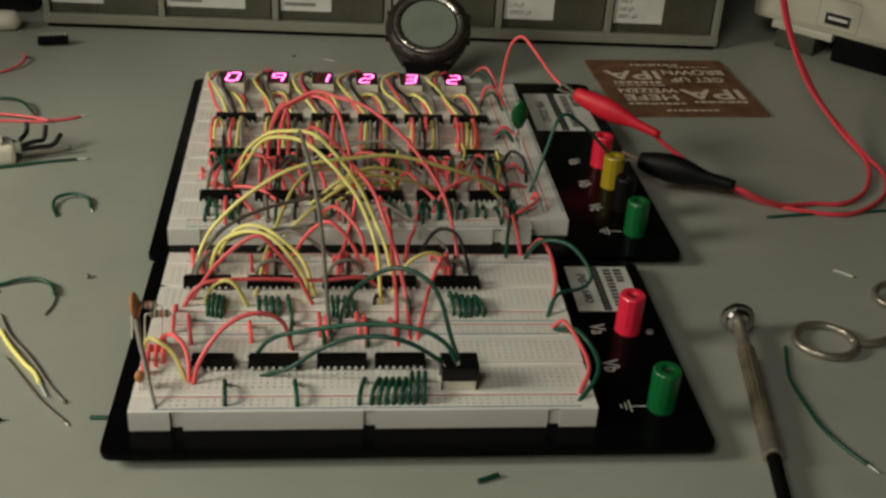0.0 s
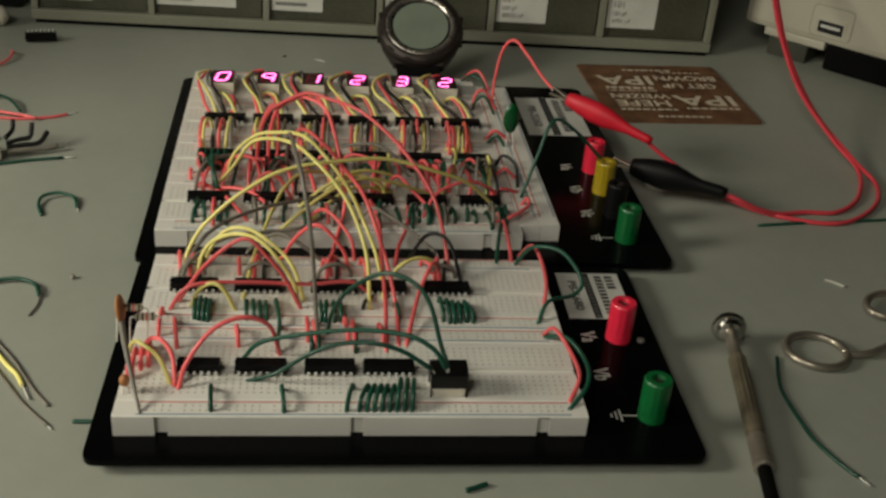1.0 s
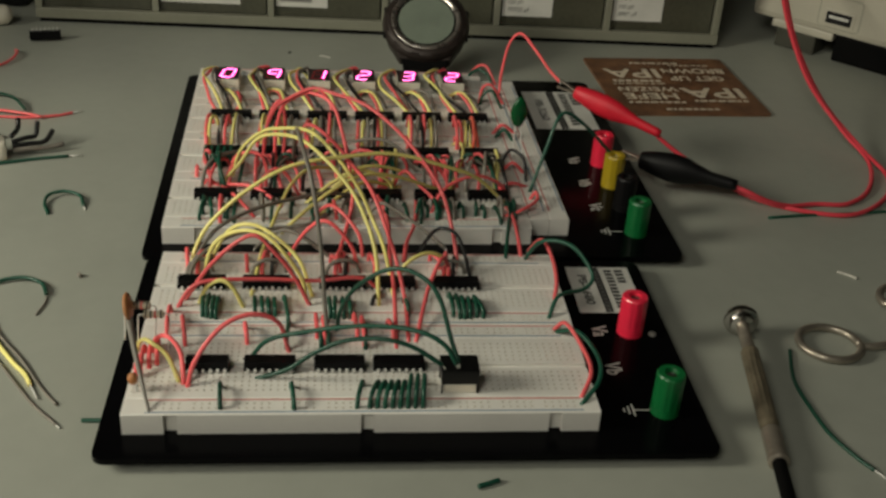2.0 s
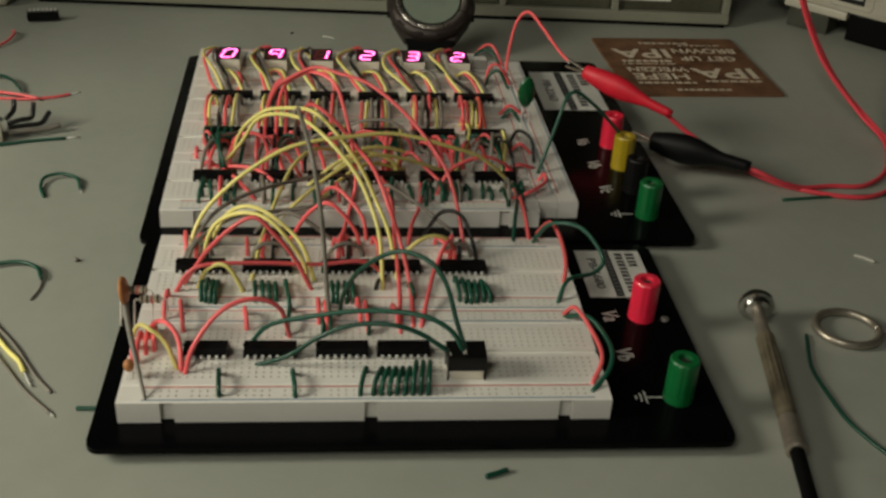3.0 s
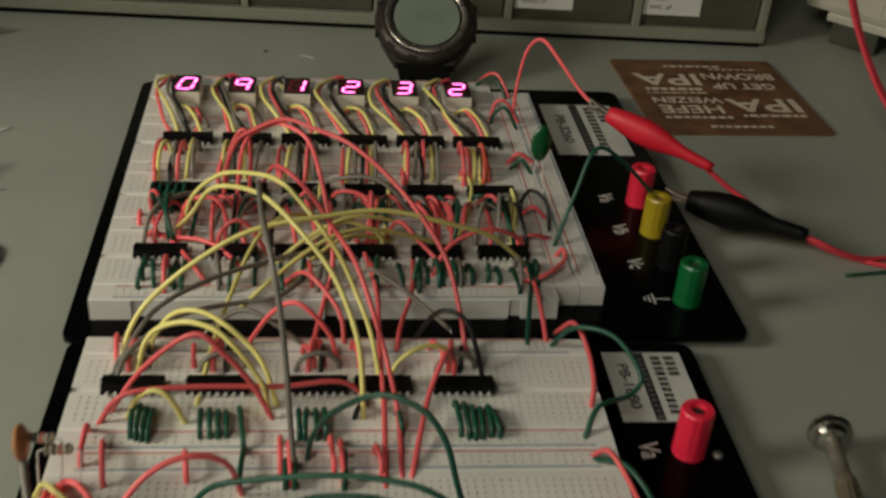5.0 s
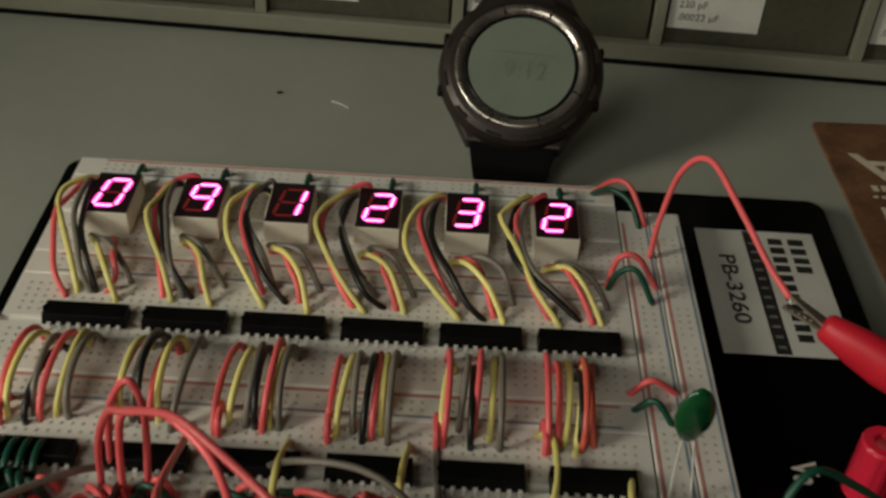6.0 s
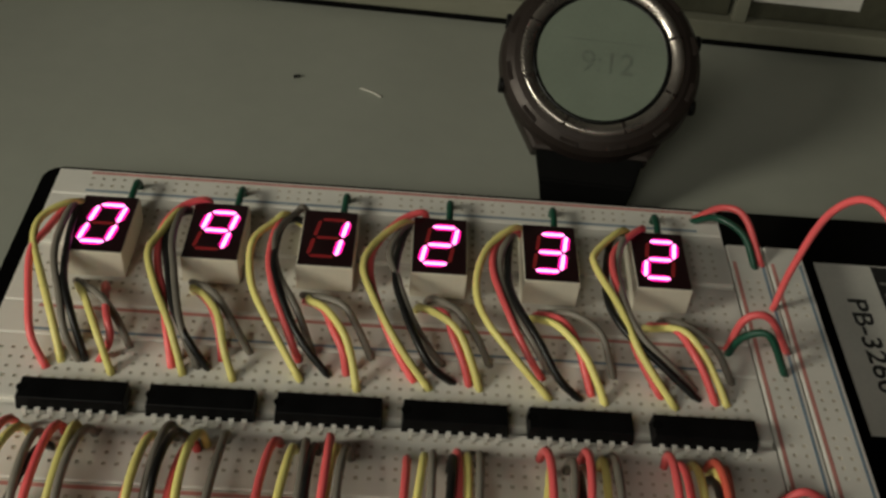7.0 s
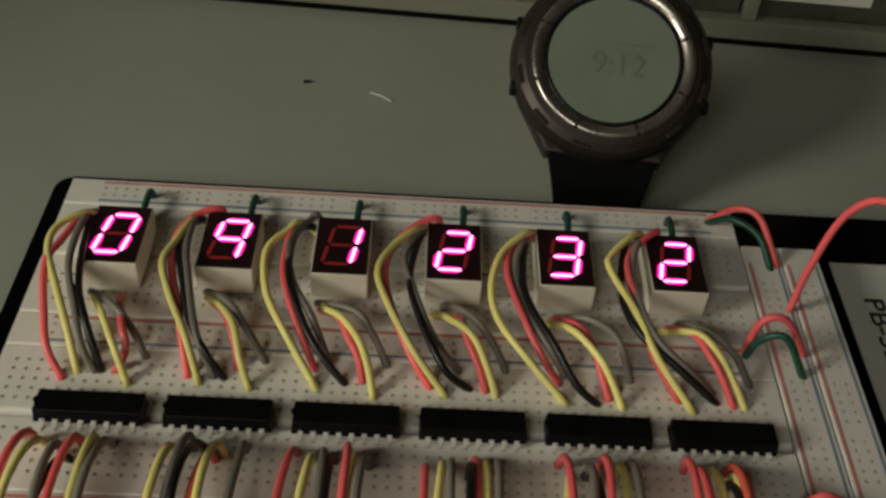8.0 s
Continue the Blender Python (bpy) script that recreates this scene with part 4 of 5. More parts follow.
wire("red", (152.3, 323.7, 19.5), (156.9, 319.2, 27.6), (162.3, 315.0, 28.0), (166.8, 307.5, 19.5))
wire("green", (151.6, 322.6, 19.5), (156.4, 317.9, 25.9), (161.9, 312.8, 25.4), (165.0, 306.4, 19.5))
wire("red", (153.4, 278.9, 19.5), (154.9, 278.9, 29.6), (160.1, 279.0, 30.9), (167.4, 279.2, 19.5))
wire("green", (153.4, 277.6, 19.5), (155.4, 276.8, 26.1), (159.8, 274.9, 29.1), (165.6, 272.5, 19.5))
wire("red", (156.0, 237.8, 19.5), (160.6, 238.2, 24.5), (168.6, 239.0, 19.5))
wire("green", (156.7, 232.6, 19.5), (161.2, 230.6, 24.7), (166.0, 228.4, 19.5))
wire("black", (156.3, 202.0, 19.5), (159.0, 196.1, 29.4), (164.9, 189.7, 27.6), (165.6, 180.5, 19.5))
wire("red", (154.6, 191.4, 19.5), (160.0, 191.0, 24.7), (166.1, 190.6, 19.5))
wire("red", (9.5, 172.4, 19.5), (12.3, 170.5, 23.5), (15.7, 174.2, 19.5))
wire("yellow", (74.8, 215.5, 19.5), (75.0, 201.6, 27.5), (74.0, 191.0, 25.0), (73.5, 177.7, 25.0), (72.8, 173.5, 19.5))
wire("yellow", (102.9, 216.5, 19.5), (102.1, 202.2, 27.5), (101.4, 189.4, 25.0), (99.1, 169.1, 25.0), (97.2, 160.3, 19.5))
wire("yellow", (155.0, 213.4, 19.5), (152.6, 199.4, 27.5), (152.5, 189.1, 25.0), (150.0, 174.3, 25.0), (150.9, 168.7, 19.5))


# wire from the side rail up to the red clip
wire("red", (166.6, 292.9, 19.6), (167.6, 293.0, 34.0), (170.0, 291.0, 52.0), (174.5, 285.0, 60.0), (181.0, 270.0, 56.0), (187.0, 256.0, 49.5), (191.5, 247.5, 46.5), n=7)

# green film capacitor on long leads
cap = thing("capacitor", "green dipped film capacitor standing on long bare leads", "capacitor", m=mmpose(164, 208.8, 36.3, 8))
bm = lathe([(0.4, 0), (2.2, 1.3), (4.0, 5.0), (4.5, 8.4), (4.0, 11.6), (2.4, 15.0), (0.4, 16.6)], 14)
for v in bm.verts:
    v.co.y *= 0.45
part("body", bm, M_FILM, cap, smooth=True)
for s in (-1, 1):
    part("lead", tube(smooth_line([(s * 1.2, 0, 2.5), (s * 1.8, -1, -4), (s * 2.6, -4, -16.2)], 4), 0.3, 6), M_PIN, cap)

# two resistors and a trimmer bundle at the front panel's side
def resistor(m, length=7.6):
    rs = thing("resistor", "striped tan axial resistor with bent leads", "resistor", "resistors", m)
    part("body", lathe([(0.4, -length / 2), (1.5, -length / 2 + 0.5), (1.5, -length / 2 + 1.7), (1.25, -length / 2 + 2.1), (1.25, length / 2 - 2.1), (1.5, length / 2 - 1.7), (1.5, length / 2 - 0.5), (0.4, length / 2)], 14, "X"), M_CERAM, rs)
    for k, colour in ((-2.7, "black"), (-1.0, "black"), (0.5, "red"), (2.6, "black")):
        part("stripe", lathe([(1.2, k - 0.35), (1.55, k - 0.28), (1.55, k + 0.28), (1.2, k + 0.35)], 14, "X"), WIRE[colour], rs)
    for s in (-1, 1):
        part("lead", tube(smooth_line([(s * 3.6, 0, 0), (s * 5.2, 0, -0.3), (s * 5.6, -0.5, -2.5), (s * 5.4 - 1, -1.5, -14.5)], 5), 0.3, 6), M_PIN, rs)
    return rs


resistor(mmpose(2.0, 41.0, 37.2, -4))
resistor(mmpose(6.6, 40.0, 34.0, 3))
disc = thing("ceramic_capacitor", "brown ceramic disc capacitor seen edge-on on a long leg", "capacitor", m=mmpose(-1.4, 36, 40, 0, 0, -8))
part("disc", lathe([(0.4, -1.0), (4.4, -0.8), (5.2, 0), (4.4, 0.8), (0.4, 1.0)], 22, "X"), M_TAN, disc, smooth=True)
leg = link("lead", tube(smooth_line([(-1.2, 34.5, 36.5), (2.4, 22, 31), (6.4, 10, 25), (9.5, 1.2, 19.6)], 6), 0.6, 8, lambda s: 1.25 - 0.8 * s), WIRE["grey"])
leg.parent = disc
leg.matrix_local = mmpose(-1.4, 36, 40, 0, 0, -8).inverted()
tan = thing("ceramic_capacitor", "small orange ceramic capacitor on bare leads", "capacitor", m=mmpose(2.6, 13.5, 22.5, 20))
part("body", lathe([(0.3, 0), (1.5, 1.0), (1.9, 2.6), (1.3, 4.2), (0.3, 4.8)], 12), M_TAN, tan, smooth=True)
for s in (-1, 1):
    part("lead", tube([(s * 0.7, 0, 0.6), (s * 1.2, -1.6, -3.5)], 0.25, 6), M_PIN, tan)

# ---- clip leads ----
def alligator_clip(m, boot, label, fat=1.0):
    """A clip with a rubber boot; its jaws point along -x, the boot along +x."""
    c = thing("alligator_clip", label, "clip", "test clips", m)
    bm = bmesh.new()
    prof = ((-1.0, 2.6, 3.1), (0.0, 3.6, 4.2), (8.0, 5.0, 6.0), (16.0, 5.8, 7.0), (23.0, 5.4, 6.5), (30.0, 4.0, 4.6), (36.0, 2.9, 3.1), (47.0, 2.7, 2.7), (50.0, 2.3, 2.3))
    rings = []
    for x, ry, rz in prof:
        ry, rz = ry * fat, rz * fat
        rings.append([bm.verts.new((x * MM, ry * MM * math.cos(2 * math.pi * i / 18), rz * MM * math.sin(2 * math.pi * i / 18))) for i in range(18)])
    for p, q in zip(rings, rings[1:]):
        for i in range(18):
            bm.faces.new((p[i], p[(i + 1) % 18], q[(i + 1) % 18], q[i]))
    bm.faces.new(rings[0][::-1])
    bm.faces.new(rings[-1])
    bmesh.ops.recalc_face_normals(bm, faces=bm.faces)
    part("boot", bm, M_BOOT[boot], c, smooth=True)
    for s in (-1, 1):
        jaw = outline([(-11, -0.7), (0, -1.7), (0, 1.7), (-11, 0.7)], 0, 0.7, 0.15)
        bmesh.ops.translate(jaw, verts=jaw.verts, vec=(0, 0, 0.3 * MM))
        j = part("jaw", jaw, M_STEEL, c)
        j.matrix_local = pose(0, 0, 0, 0 if s > 0 else 180, 8 if s > 0 else -8, 0)
        for t in range(5):
            part("tooth", box(-10.5 + t * 1.6, -9.9 + t * 1.6, -0.5, 0.5, -0.1, 0.4), M_STEEL, j)
    return c


def aim(a, b, roll=0):
    """A pose at a whose x axis points to b (millimetres)."""
    d = (Vector(b) - Vector(a)).normalized()
    return Matrix.Translation(Vector(a) * MM) @ d.to_track_quat("X", "Z").to_matrix().to_4x4() @ pose(0, 0, 0, roll)


alligator_clip(aim((200, 242, 43), (238.5, 219, 31.5)), "red", "red rubber-booted alligator clip biting a wire's end", 0.88)
alligator_clip(aim((230, 206.0, 21.0), (280.8, 180.5, 17.5)), "black", "black rubber-booted alligator clip gripping a binding post", 1.12)


def cable(points, r, mat, label, name="test_lead"):
    ob = link(name, tube(smooth_line(points, 9), r, 10), mat)
    return tagged(ob, label, "cable", "test leads")


M_LEAD = material("red_lead", (0.80, 0.062, 0.09), 0.4, vary=0.1, scale=60)
cable([(236.5, 220.2, 32), (250, 216, 22), (268, 207, 12.5), (287, 191.5, 7.4), (308, 179.5, 6.5), (335, 175.2, 6.5), (361, 194, 6.6), (374, 220, 7), (370.5, 247, 10.5), (361.3, 288.4, 21.7), (356.4, 327.6, 40.3), (356.4, 359, 59.9), (358.4, 396.3, 88.4), (360.4, 415.9, 112.9)], 1.2, M_LEAD, "red test lead looped over the bench from the red clip")
cable([(270.5, 185.7, 18.0), (280, 181.2, 15.6), (291, 180.5, 11), (304, 182.5, 7.4), (320, 186.5, 6.5), (338, 187.5, 6.5), (357, 205, 6.6), (370, 236, 8), (364.3, 263.9, 14.8), (355, 300.2, 29.5), (352, 335.5, 49.1), (352.5, 361, 65.8), (354.5, 396.3, 93.3), (356.4, 415.9, 118.8)], 1.2, M_LEAD, "red test lead looped over the bench from the black clip")

# ---- watch ----
def ring_mesh(profile, n=48):
    """A turned ring that stays open in the middle."""
    b = bmesh.new()
    rings = [[b.verts.new((r * MM * math.cos(2 * math.pi * i / n), r * MM * math.sin(2 * math.pi * i / n), h * MM)) for i in range(n)] for r, h in profile]
    for p, q in zip(rings, rings[1:]):
        for i in range(n):
            b.faces.new((p[i], p[(i + 1) % n], q[(i + 1) % n], q[i]))
    return b



watch = thing("wristwatch", "bronze-rimmed digital wristwatch with a black strap standing tilted", "watch", m=pose(0.1284, 0.3637, 0.0385, 37, 0, -4))
part("case_back", lathe([(19, -11), (22, -9), (23.5, -5), (23.5, -1)], 48), M_DARK, watch, smooth=True)
part("case", lathe([(23.0, -7), (26.6, -6), (27.3, -3), (26.6, 0.0), (25.4, 1.6), (23.4, 2.7), (21.9, 3.0), (21.6, 1.0)], 64), M_BEZEL, watch, "brown metallic case")
part("bezel", ring_mesh([(21.9, 1.4), (21.8, 3.1), (21.3, 3.6), (20.6, 3.7), (18.9, 3.0), (18.4, 2.2)], 64), M_SATIN, watch, "satin bronze bezel ring", smooth=True)
for k in range(12):
    a = radians(30 * k + 15)
    seg = part("bezel_mark", box(-2.6, 2.6, -0.9, 0.9, 0, 0.5, 0.2), M_BEZEL, watch)
    seg.matrix_local = Matrix.Translation((24.6 * MM * math.cos(a), 24.6 * MM * math.sin(a), 1.75 * MM)) @ pose(0, 0, 0, 0, 0, math.degrees(a) + 90)
for k in range(8):
    a = radians(45 * k + 22)
    gap = part("bezel_groove", box(-0.4, 0.4, -1.5, 1.5, 0, 0.75, 0.1), M_BEZEL, watch)
    gap.matrix_local = Matrix.Translation((20.3 * MM * math.cos(a), 20.3 * MM * math.sin(a), 2.9 * MM)) @ pose(0, 0, 0, 0, 0, math.degrees(a) - 90)
glass = part("crystal", lathe([(18.4, 1.2), (18.4, 2.35)], 48), M_LCD, watch, "grey-green liquid crystal face")
part("minute_ring", ring_mesh([(18.45, 2.3), (18.35, 2.75), (17.5, 2.5), (17.3, 2.3)], 48), M_DARK, watch, "dark ring round the face", smooth=True)
lettering("readout", "9:12", 8.6, M_LCDINK, watch, mmpose(1.5, -1.5, 2.4))
part("readout_rule", box(-11, 11, 4.6, 4.85, 2.3, 2.38), M_LCDINK, watch)
for s in (-1, 1):
    for k in (-1, 1):
        b = part("button", lathe([(2.2, 0), (2.2, 1.0), (1.8, 1.5)], 16), M_DARK, watch)
        b.matrix_local = Matrix.Translation((s * 25.0 * MM, k * 9 * MM, -2.5 * MM)) @ pose(0, 0, 0, 0, 90 * s, 0)


lug = outline([(-23.5, -12), (-15.4, -25.6), (15.4, -25.6), (23.5, -12)], -9, -2.2, 1.2)
part("lug", lug, M_BEZEL, watch)
lug = outline([(22.5, 13), (13.2, 29), (-13.2, 29), (-22.5, 13)], -9, -1.5, 0.8)
part("lug", lug, M_BEZEL, watch)
bm = bmesh.new()
low = [(-14.6, -24, -2.6), (14.6, -24, -2.6), (14.6, -24.0, -7.5), (-14.6, -24.0, -7.5)]
end = [(-11.2, -39.0, -10.6), (11.2, -39.0, -10.6), (11.2, -36.0, -13.6), (-11.2, -36.0, -13.6)]
va = [bm.verts.new(Vector(p) * MM) for p in low]
vm = [bm.verts.new(Vector(p) * MM) for p in [(-12.6, -33.0, -4.6), (12.6, -33.0, -4.6), (12.6, -32.0, -9.0), (-12.6, -32.0, -9.0)]]
vb = [bm.verts.new(Vector(p) * MM) for p in end]
for p, q in ((va, vm), (vm, vb)):
    for k in range(4):
        bm.faces.new((p[k], p[(k + 1) % 4], q[(k + 1) % 4], q[k]))
bm.faces.new(va[::-1])
bm.faces.new(vb)
bmesh.ops.recalc_face_normals(bm, faces=bm.faces)
bmesh.ops.bevel(bm, geom=bm.edges[:], offset=0.5 * MM, segments=2, affect="EDGES")
part("strap", bm, M_RUBBER, watch, "black resin strap")
bm = outline([(-11.4, 26), (11.4, 26), (10.6, 52), (-10.6, 52)][::-1], -6, -3)
bmesh.ops.recalc_face_normals(bm, faces=bm.faces)
s2 = part("strap", bm, M_RUBBER, watch, "black resin strap")
s2.matrix_local = Matrix.Translation((0, 0.026, -0.004)) @ pose(0, 0, 0, -70) @ Matrix.Translation((0, -0.026, 0.004))

# ---- parts cabinet behind ----
CAB = mmpose(-129, 441.8, 5, -2.0)
cabinet = thing("parts_cabinet", "grey plastic small-parts cabinet with smoked labelled drawers", "cabinet", m=CAB)
CW, PITCH_D = 470, 77.5
part("base", box(0, CW, 0, 150, 2.8, 9.8, 0.8), M_CAB, cabinet)
# black strip filling the gap below the base, in place of its shadow
part("gap_shade", box(2, CW - 2, 1.6, 148, 0, 2.9), M_RUBBER, cabinet, "dark strip standing in for the shade under the cabinet")
part("top", box(0, CW, 0, 150, 126, 132, 1.2), M_CAB, cabinet)
part("back", box(0, CW, 145, 150, 9.8, 126), M_CAB, cabinet)
part("shelf", box(3, CW - 3, 2, 145, 66.5, 70.5, 0.6), M_CAB, cabinet)
for k in range(7):
    x = k * PITCH_D
    part("divider", box(x + 0.2, x + 4.6, 1, 145, 9.8, 126, 0.4), M_CAB, cabinet)
PRINT = {4: ("221", "220 pF", ".00022 µF"), 5: ("101", "100 pF", ".0001 µF")}
for row in range(2):
    for k in range(6):
        x0, z0 = k * PITCH_D + 5.2, 10.2 + row * 61
        dr = new("drawer")
        dr.parent = cabinet
        dr.matrix_local = mmpose(x0, 4, z0)
        tagged(dr, "smoked plastic drawer with a paper label")
        dw, dh = PITCH_D - 6.2, 56.0
        part("drawer_front", box(0, dw, 0, 2.4, 0, dh, 0.6), M_DRAWER, dr)
        part("drawer_lip", box(3, dw - 3, -5, 0.4, dh - 9, dh - 5, 0.8), M_DRAWER, dr)
        part("drawer_side", box(0.6, 2.4, 2.4, 135, 0, dh - 6), M_DRAWER, dr)
        part("drawer_side", box(dw - 2.4, dw - 0.6, 2.4, 135, 0, dh - 6), M_DRAWER, dr)
        part("drawer_floor", box(2.4, dw - 2.4, 2.4, 135, 0, 2), M_DRAWER, dr)
        spans = ((0.8, 54),) if k == 1 else ((0.8, 35.5),)
        for a, b in spans:
            lab = part("drawer_label", box(a, b, -0.5, 0.1, 6.5, 28.5), M_PAPER, dr, "white printed paper label")
            lab.rotation_euler = (0, 0, 0)
            if row == 0 and k in PRINT:
                for text, size, zz in zip(PRINT[k], (6.2, 4.0, 4.0), (23.0, 16.5, 11.3)):
                    lettering("print", text, size, M_INK, lab, pose((a + 3) * MM, -0.00055, zz * MM, 90), "LEFT")
            else:
                part("print", box(a + 2.5, a + 12, -0.56, -0.45, 20.5, 25.0), M_INK, lab)
                for zz, w in ((15.0, 20), (10.0, 24)):
                    part("print", box(a + 2.5, min(a + w, b - 2), -0.56, -0.45, zz, zz + 2.4), M_GREYINK, lab)

# ---- beige instrument with a port ----
inst = thing("instrument", "beige plastic instrument housing with a port on its face", "instrument", m=mmpose(371.2, 451.2, 5, -45.8))
part("housing", box(0, 170, 0, 130, 19, 82, 5), M_BEIGE, inst)
part("foot_bar", box(16, 62, 2, 24, 13.5, 19.5, 1.5), M_BEIGE, inst)
part("foot", box(20, 50, 3, 24, 0, 13.6, 1.5), M_FOOT, inst, "dark grey rubber foot")
port = part("port", box(53, 75, -0.9, 1, 25.5, 36.5, 0.6), M_BEIGE, inst)
part("port_hole", box(55, 73, -1.2, 0.6, 27, 35, 0.3), M_DARK, port)
part("port_tongue", box(57, 71, -1.5, 0, 30.5, 32.5, 0.2), M_WHITEINK, port)
part("port_groove", outline(rounded(49, 79, 0, 22, 3), -0.2, 0.1), M_CAB, inst).matrix_local = mmpose(0, -0.05, 23.5, 0, 90)
part("port_panel", outline(rounded(49.5, 78.5, 0.5, 21.5, 2.6), -0.2, 0.2), M_BEIGE, inst).matrix_local = mmpose(0, -0.05, 23.5, 0, 90)
# black block stands in for the shade in the gap under the housing
part("underside", box(63, 166, 3, 122, 0.3, 19.5, 2), M_RUBBER, inst)
part("seam", box(0.5, 168, -0.15, 1, 62, 63), M_CAB, inst)

# ---- things lying on the bench ----
coaster = thing("coaster", "brown printed cardboard beer coaster lying flat", "coaster", m=mmpose(288.8, 350.7, 5, 182.5))
part("card", outline(rounded(-48, 48, -48, 48, 2), 0.05, 1.5, 0.2), M_COASTER, coaster)
for text, tx, ty, size, sq in (("IPA", 21, -20.5, 22, 1.2), ("BROWN", -21, -25, 11.5, 1.0), ("GET UP", -20, -11.5, 11, 1.0), ("IPA", -23, 13.2, 23, 1.25), ("WEIZEN", 19.5, 7.5, 10, 1.05), ("HEFE", 20, 19, 13.5, 1.2)):
    lettering("print", text, size, M_CREAM, coaster, mmpose(tx, ty, 1.53), squeeze=sq, bold=0.018 * size)
# rows of small print that cannot be read
for bx, by, bw, bh in ((2, -38.5, 34, 2.4), (22, -6.5, 32, 3.4), (20, 29.5, 38, 2.6), (-23, 27, 36, 2.6), (1, 40.5, 36, 2.6), (-21, -34.5, 28, 1.6), (22, -1.5, 34, 1.4)):
    pieces = random.Random(int(bx * 7 + by))
    x = bx - bw / 2
    while x < bx + bw / 2 - 1:
        w = min(pieces.uniform(2.0, 5.5), bx + bw / 2 - x)
        part("print_bar", box(x, x + w, by - bh / 2, by + bh / 2, 1.45, 1.55), M_CREAM, coaster)
        x += w + 1.1

# precision screwdriver
drv = thing("screwdriver", "slim chromed precision screwdriver with a swivel cap and black end", "screwdriver", m=aim((240.2, 68.9, 12.2), (223.2, -35.9, 9.0)))
part("swivel_cap", lathe([(5.6, -2.4), (6.9, -1.9), (7.3, -0.6), (6.9, 0.9), (3.6, 1.5), (2.6, 2.4)], 30, "X"), M_CHROME, drv)
part("neck", lathe([(2.3, 2.0), (2.6, 3), (2.6, 19.5), (3.2, 21)], 24, "X"), M_STEEL, drv)
part("collar", lathe([(5.2, 1.3), (5.4, 1.8), (4.6, 3.0), (2.7, 3.6)], 30, "X"), M_CHROME, drv)
grip = lathe([(3.2, 20.8), (3.6, 22), (3.6, 34), (3.65, 48), (3.6, 66), (3.2, 68), (3.2, 69.2)], 24, "X")
for v in grip.verts:
    if 22.5 * MM < v.co.x < 65 * MM:
        a = math.atan2(v.co.z, v.co.y)
        if int(round(a / (math.pi / 12))) % 2:
            v.co.y *= 0.92
            v.co.z *= 0.92
part("barrel", grip, M_GRIP, drv, "dull knurled brown metal barrel")
part("ferrule", lathe([(3.2, 69.0), (3.7, 70), (3.7, 82.5), (3.9, 83.2), (3.9, 85.6), (3.0, 86.2)], 24, "X"), M_STEEL, drv, "bright chromed ferrule")
part("shaft", lathe([(2.5, 85.8), (2.5, 112), (1.4, 120), (1.2, 142)], 20, "X"), M_RUBBER, drv, "black shaft")

# ring-handled forceps, only the rings in view
forceps = thing("forceps", "bright steel forceps with finger rings lying on the bench", "forceps", m=mmpose(0, 0, 0))


def ring_bar(cx, cy, rx, ry, turn, z, r, tail):
    pts = []
    for i in range(33):
        a = 2 * math.pi * i / 32
        x, yv = rx * math.cos(a), ry * math.sin(a)
        c, s = math.cos(radians(turn)), math.sin(radians(turn))
        pts.append((cx + c * x - s * yv, cy + s * x + c * yv, z))
    part("finger_ring", tube(pts, r, 12), M_STEEL, forceps)
    part("shank", tube(smooth_line([pts[0], *tail], 6), r * 0.95, 12), M_STEEL, forceps)


ring_bar(276.2, 60.2, 12.7, 11.9, -8, 7.2, 1.7, [(294.5, 57.6, 7.4), (303, 60, 7.8), (319, 70.5, 8.2), (352, 97, 8.2)])
ring_bar(323.4, 94.3, 12.0, 8.8, 35, 8.6, 1.7, [(342, 106, 9), (356, 108, 10), (372, 110, 10.5)])

LOOSE = {"green": "dark green wire cutting lying on the bench", "red": "red wire cutting lying on the bench", "yellow": "yellow wire cutting with bared end lying on the bench", "grey": "grey wire cutting lying on the bench", "black": "black wire cutting lying on the bench", "white": "clear scrap of stripped insulation on the bench"}


def cutting(colour, points, r=0.86, bare=0.0):
    line = smooth_line([(x, y2, z + r) for x, y2, z in points], 7)
    ob = link("wire_cutting", tube(line, r, 8), WIRE[colour])
    tagged(ob, LOOSE[colour], "wire", "wire cuttings")
    if bare:
        d = (Vector(line[-1]) - Vector(line[-2])).normalized()
        e = Vector(line[-1]) + d * bare
        e.z = max(e.z, 5.35)
        part("bare_end", tube([line[-1], e], 0.33, 6), M_PIN, ob, "bared wire end")
    return ob


cutting("green", [(258.4, 57.4, 5), (254, 43.2, 5), (252.1, 33.2, 5), (252.5, 17.7, 5), (253.9, 4, 5), (258.4, -8.8, 5), (262.3, -16.1, 5)], 0.8, 5)
cutting("green", [(289.8, 172.3, 5), (313.3, 175.8, 5), (336.8, 178.1, 5), (370.2, 182.5, 5)], 0.8)
cutting("green", [(-61.6, 167.4, 5), (-65, 176.4, 5.6), (-64.6, 184, 6.4), (-57.7, 187.2, 6.8), (-50.2, 184, 6.2), (-46.8, 175.2, 5)], 0.8, 3)
cutting("green", [(-90, 98.5, 5), (-71.5, 104.8, 5.2), (-64.6, 108, 5.8), (-57, 108, 6.4), (-49.8, 103.6, 6.2), (-46.6, 96.4, 5.6)], 0.85)
cutting("grey", [(-46.6, 96.4, 5.2), (-46.2, 90.3, 5), (-47.8, 82.5, 5)], 0.5)
cutting("grey", [(-70.2, 101.1, 5), (-76.1, 95.2, 5), (-79.1, 87.3, 5)], 0.45)
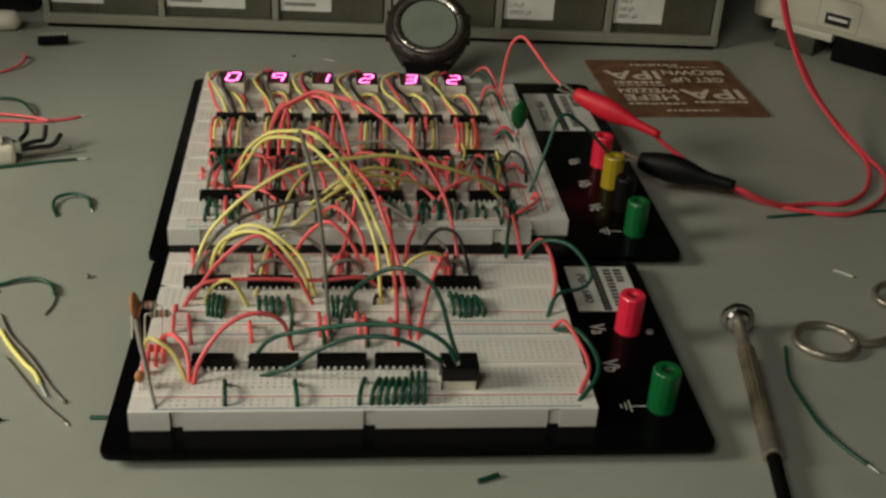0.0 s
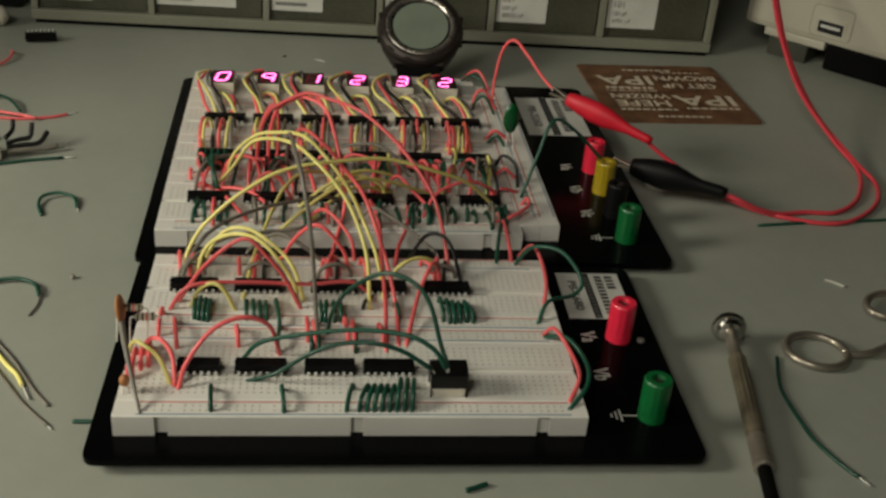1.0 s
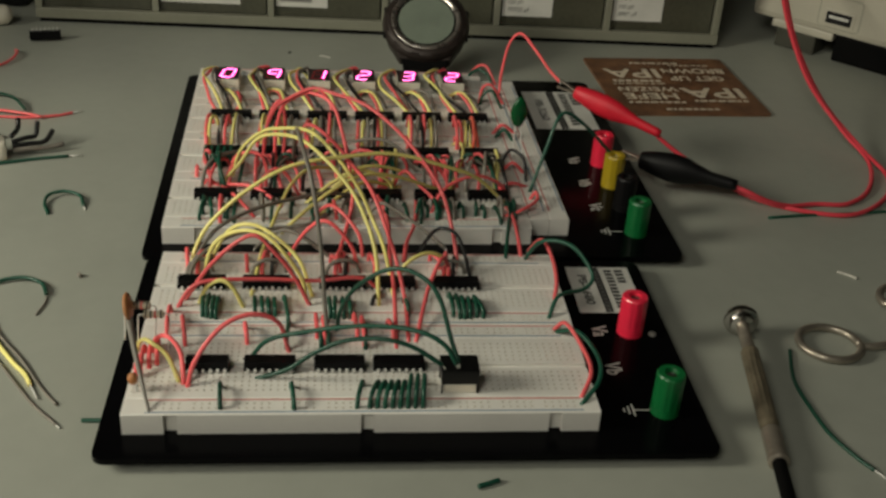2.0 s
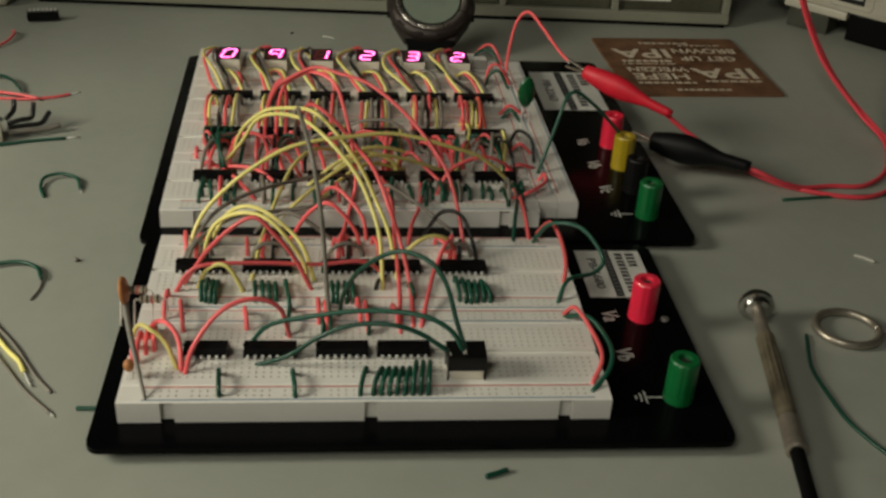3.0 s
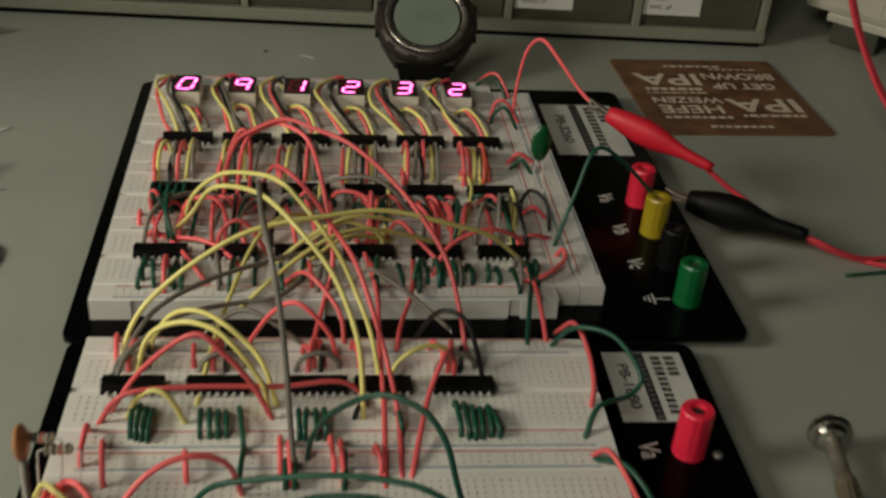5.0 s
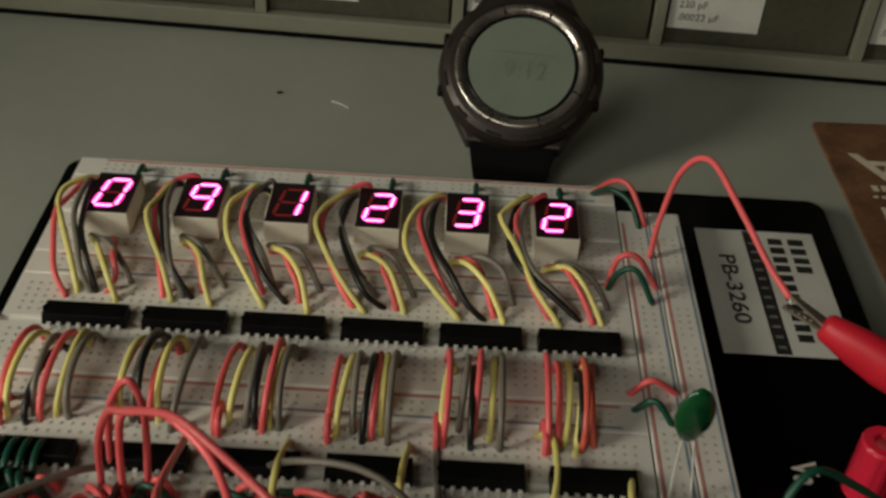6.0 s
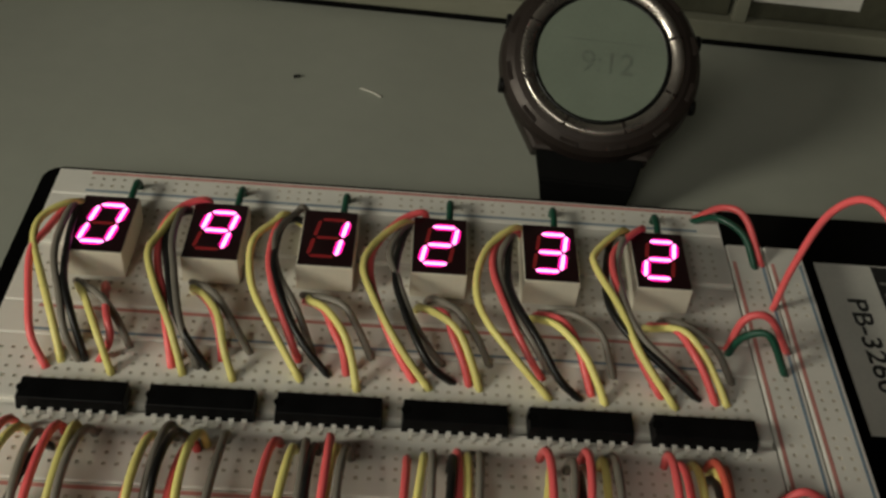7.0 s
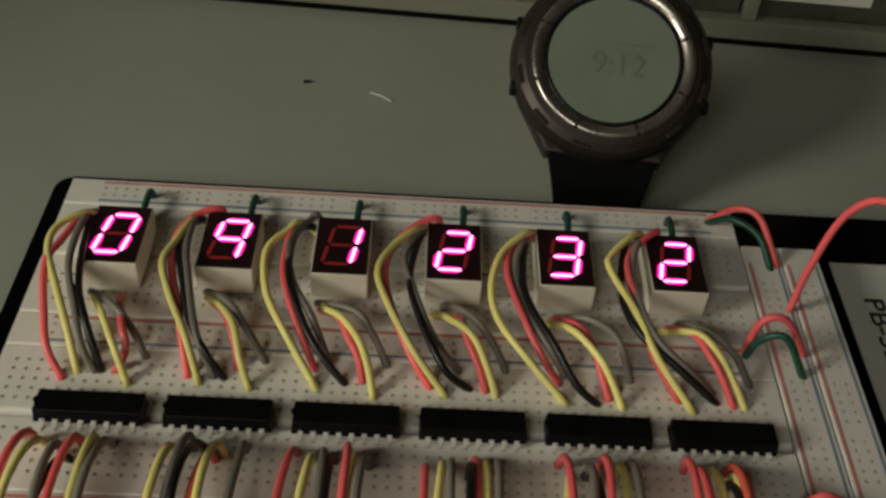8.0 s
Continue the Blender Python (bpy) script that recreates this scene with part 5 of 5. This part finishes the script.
cutting("yellow", [(-62.4, 71, 5), (-57, 61.5, 5), (-48, 48.6, 5), (-42.6, 42.2, 5), (-39, 35.4, 5)], 0.95, 9)
cutting("grey", [(-65.3, 82.4, 5), (-58, 67.7, 5.2), (-45.7, 51, 5.2), (-34.9, 33.9, 5), (-27.4, 24.1, 5)], 0.6)
cutting("grey", [(-55.6, 52.4, 5), (-45.7, 38.3, 5), (-35.9, 24.6, 5), (-24.9, 12.5, 5)], 0.6, 2)
cutting("green", [(-16.8, 14.9, 5), (-10.4, 14.8, 5), (-7.5, 14.8, 5)], 0.8)
cutting("green", [(120.1, -21.9, 5), (123.5, -20.6, 5), (127.5, -18.8, 5)], 0.95)
cutting("black", [(-57.5, 9.8, 5), (-51.6, 12.8, 5), (-47.7, 14.5, 5)], 0.9)
cutting("red", [(-145.8, 270.8, 5), (-115.4, 278.6, 5), (-96.7, 278.1, 5.2), (-82, 282, 5), (-74.2, 286.5, 5)], 0.85, 6)
cutting("red", [(-145.8, 284.5, 5), (-119.3, 286, 6), (-100.6, 281.1, 6.6), (-88.9, 277.6, 6)], 0.85)
cutting("green", [(-145.8, 310, 5), (-123.2, 308, 7), (-109.5, 300.2, 8), (-99.7, 286.9, 6)], 0.8)
cutting("black", [(-145.8, 251.1, 5), (-124.2, 257, 5), (-108.5, 255.1, 5.4), (-102.6, 251.1, 5)], 0.9)
cutting("red", [(-160.5, 347.3, 5), (-137.9, 351.2, 5), (-127.1, 362, 6), (-125.2, 374.7, 7), (-128.1, 381.6, 6)], 0.85)
cutting("green", [(-145.8, 209, 5), (-100.6, 219.3, 5), (-81, 226.1, 5), (-64.9, 230.1, 5)], 0.85, 7)
cutting("white", [(304.5, 120.2, 5), (307.9, 118.2, 5), (311.8, 114.3, 5)], 0.6)
cutting("white", [(62.2, 390.4, 5), (65.6, 389, 5), (69, 386.5, 5)], 0.3)
cutting("grey", [(-36.8, 113, 5), (-36.3, 112.2, 5), (-35.8, 111.5, 5)], 1.0)
cutting("black", [(41.6, 393.4, 5), (42.6, 393.8, 5), (43.5, 394, 5)], 0.5)

loose = chip(mmpose(-124.5, 404.5, 5.66, 11, 90), 19.4, 7, "black chip lying on its side on the bare bench", "loose parts")

socket = thing("pin_header", "ivory plastic connector block with dark bent wires", "connector", "loose parts", mmpose(-100.6, 229.6, 5, 18))
part("block", box(-22, 5, -7, 6, 0, 10, 2.4), M_DISP, socket)
part("block_top", box(-18, 0, -4, 5, 9.6, 13, 1.6), M_DISP, socket)
for pts, colour in (([(8, 3, 6), (15, 4, 7), (20, 6, 7), (22, 8, 14)], "black"), ([(8, 0, 5), (16, 1, 5), (24, 2, 5), (29, 6, 9)], "black"), ([(8, -3, 4), (16, -3, 4), (25, -2, 3), (33, -1, 4)], "grey"), ([(8, 5, 8), (12, 10, 10), (13, 14, 14)], "black")):
    part("stub_wire", tube(smooth_line(pts, 5), 1.3, 8), WIRE[colour], socket)

# made-up dark block, added where the bench's far left corner is dark
case = thing("dark_backdrop", "dark block added for the dark area at the back of the bench", "case", m=mmpose(-300, 470, 5))
part("backdrop_body", box(0, 158, 0, 120, 0, 60, 4), M_DARK, case)
part("backdrop_lid", box(-1, 159, -1, 121, 60, 78, 4), M_DARK, case)

tubeob = thing("tube", "whitish plastic tube lying at the bench's edge", "tube", "loose parts", aim((-180.1, 429.7, 11.9), (-143.8, 434.6, 11.9)))
part("tube_body", lathe([(3, 0), (6.5, 2), (6.8, 5), (6.8, 30), (6.4, 35), (3, 38)], 24, "X"), M_DISP, tubeob, smooth=True)
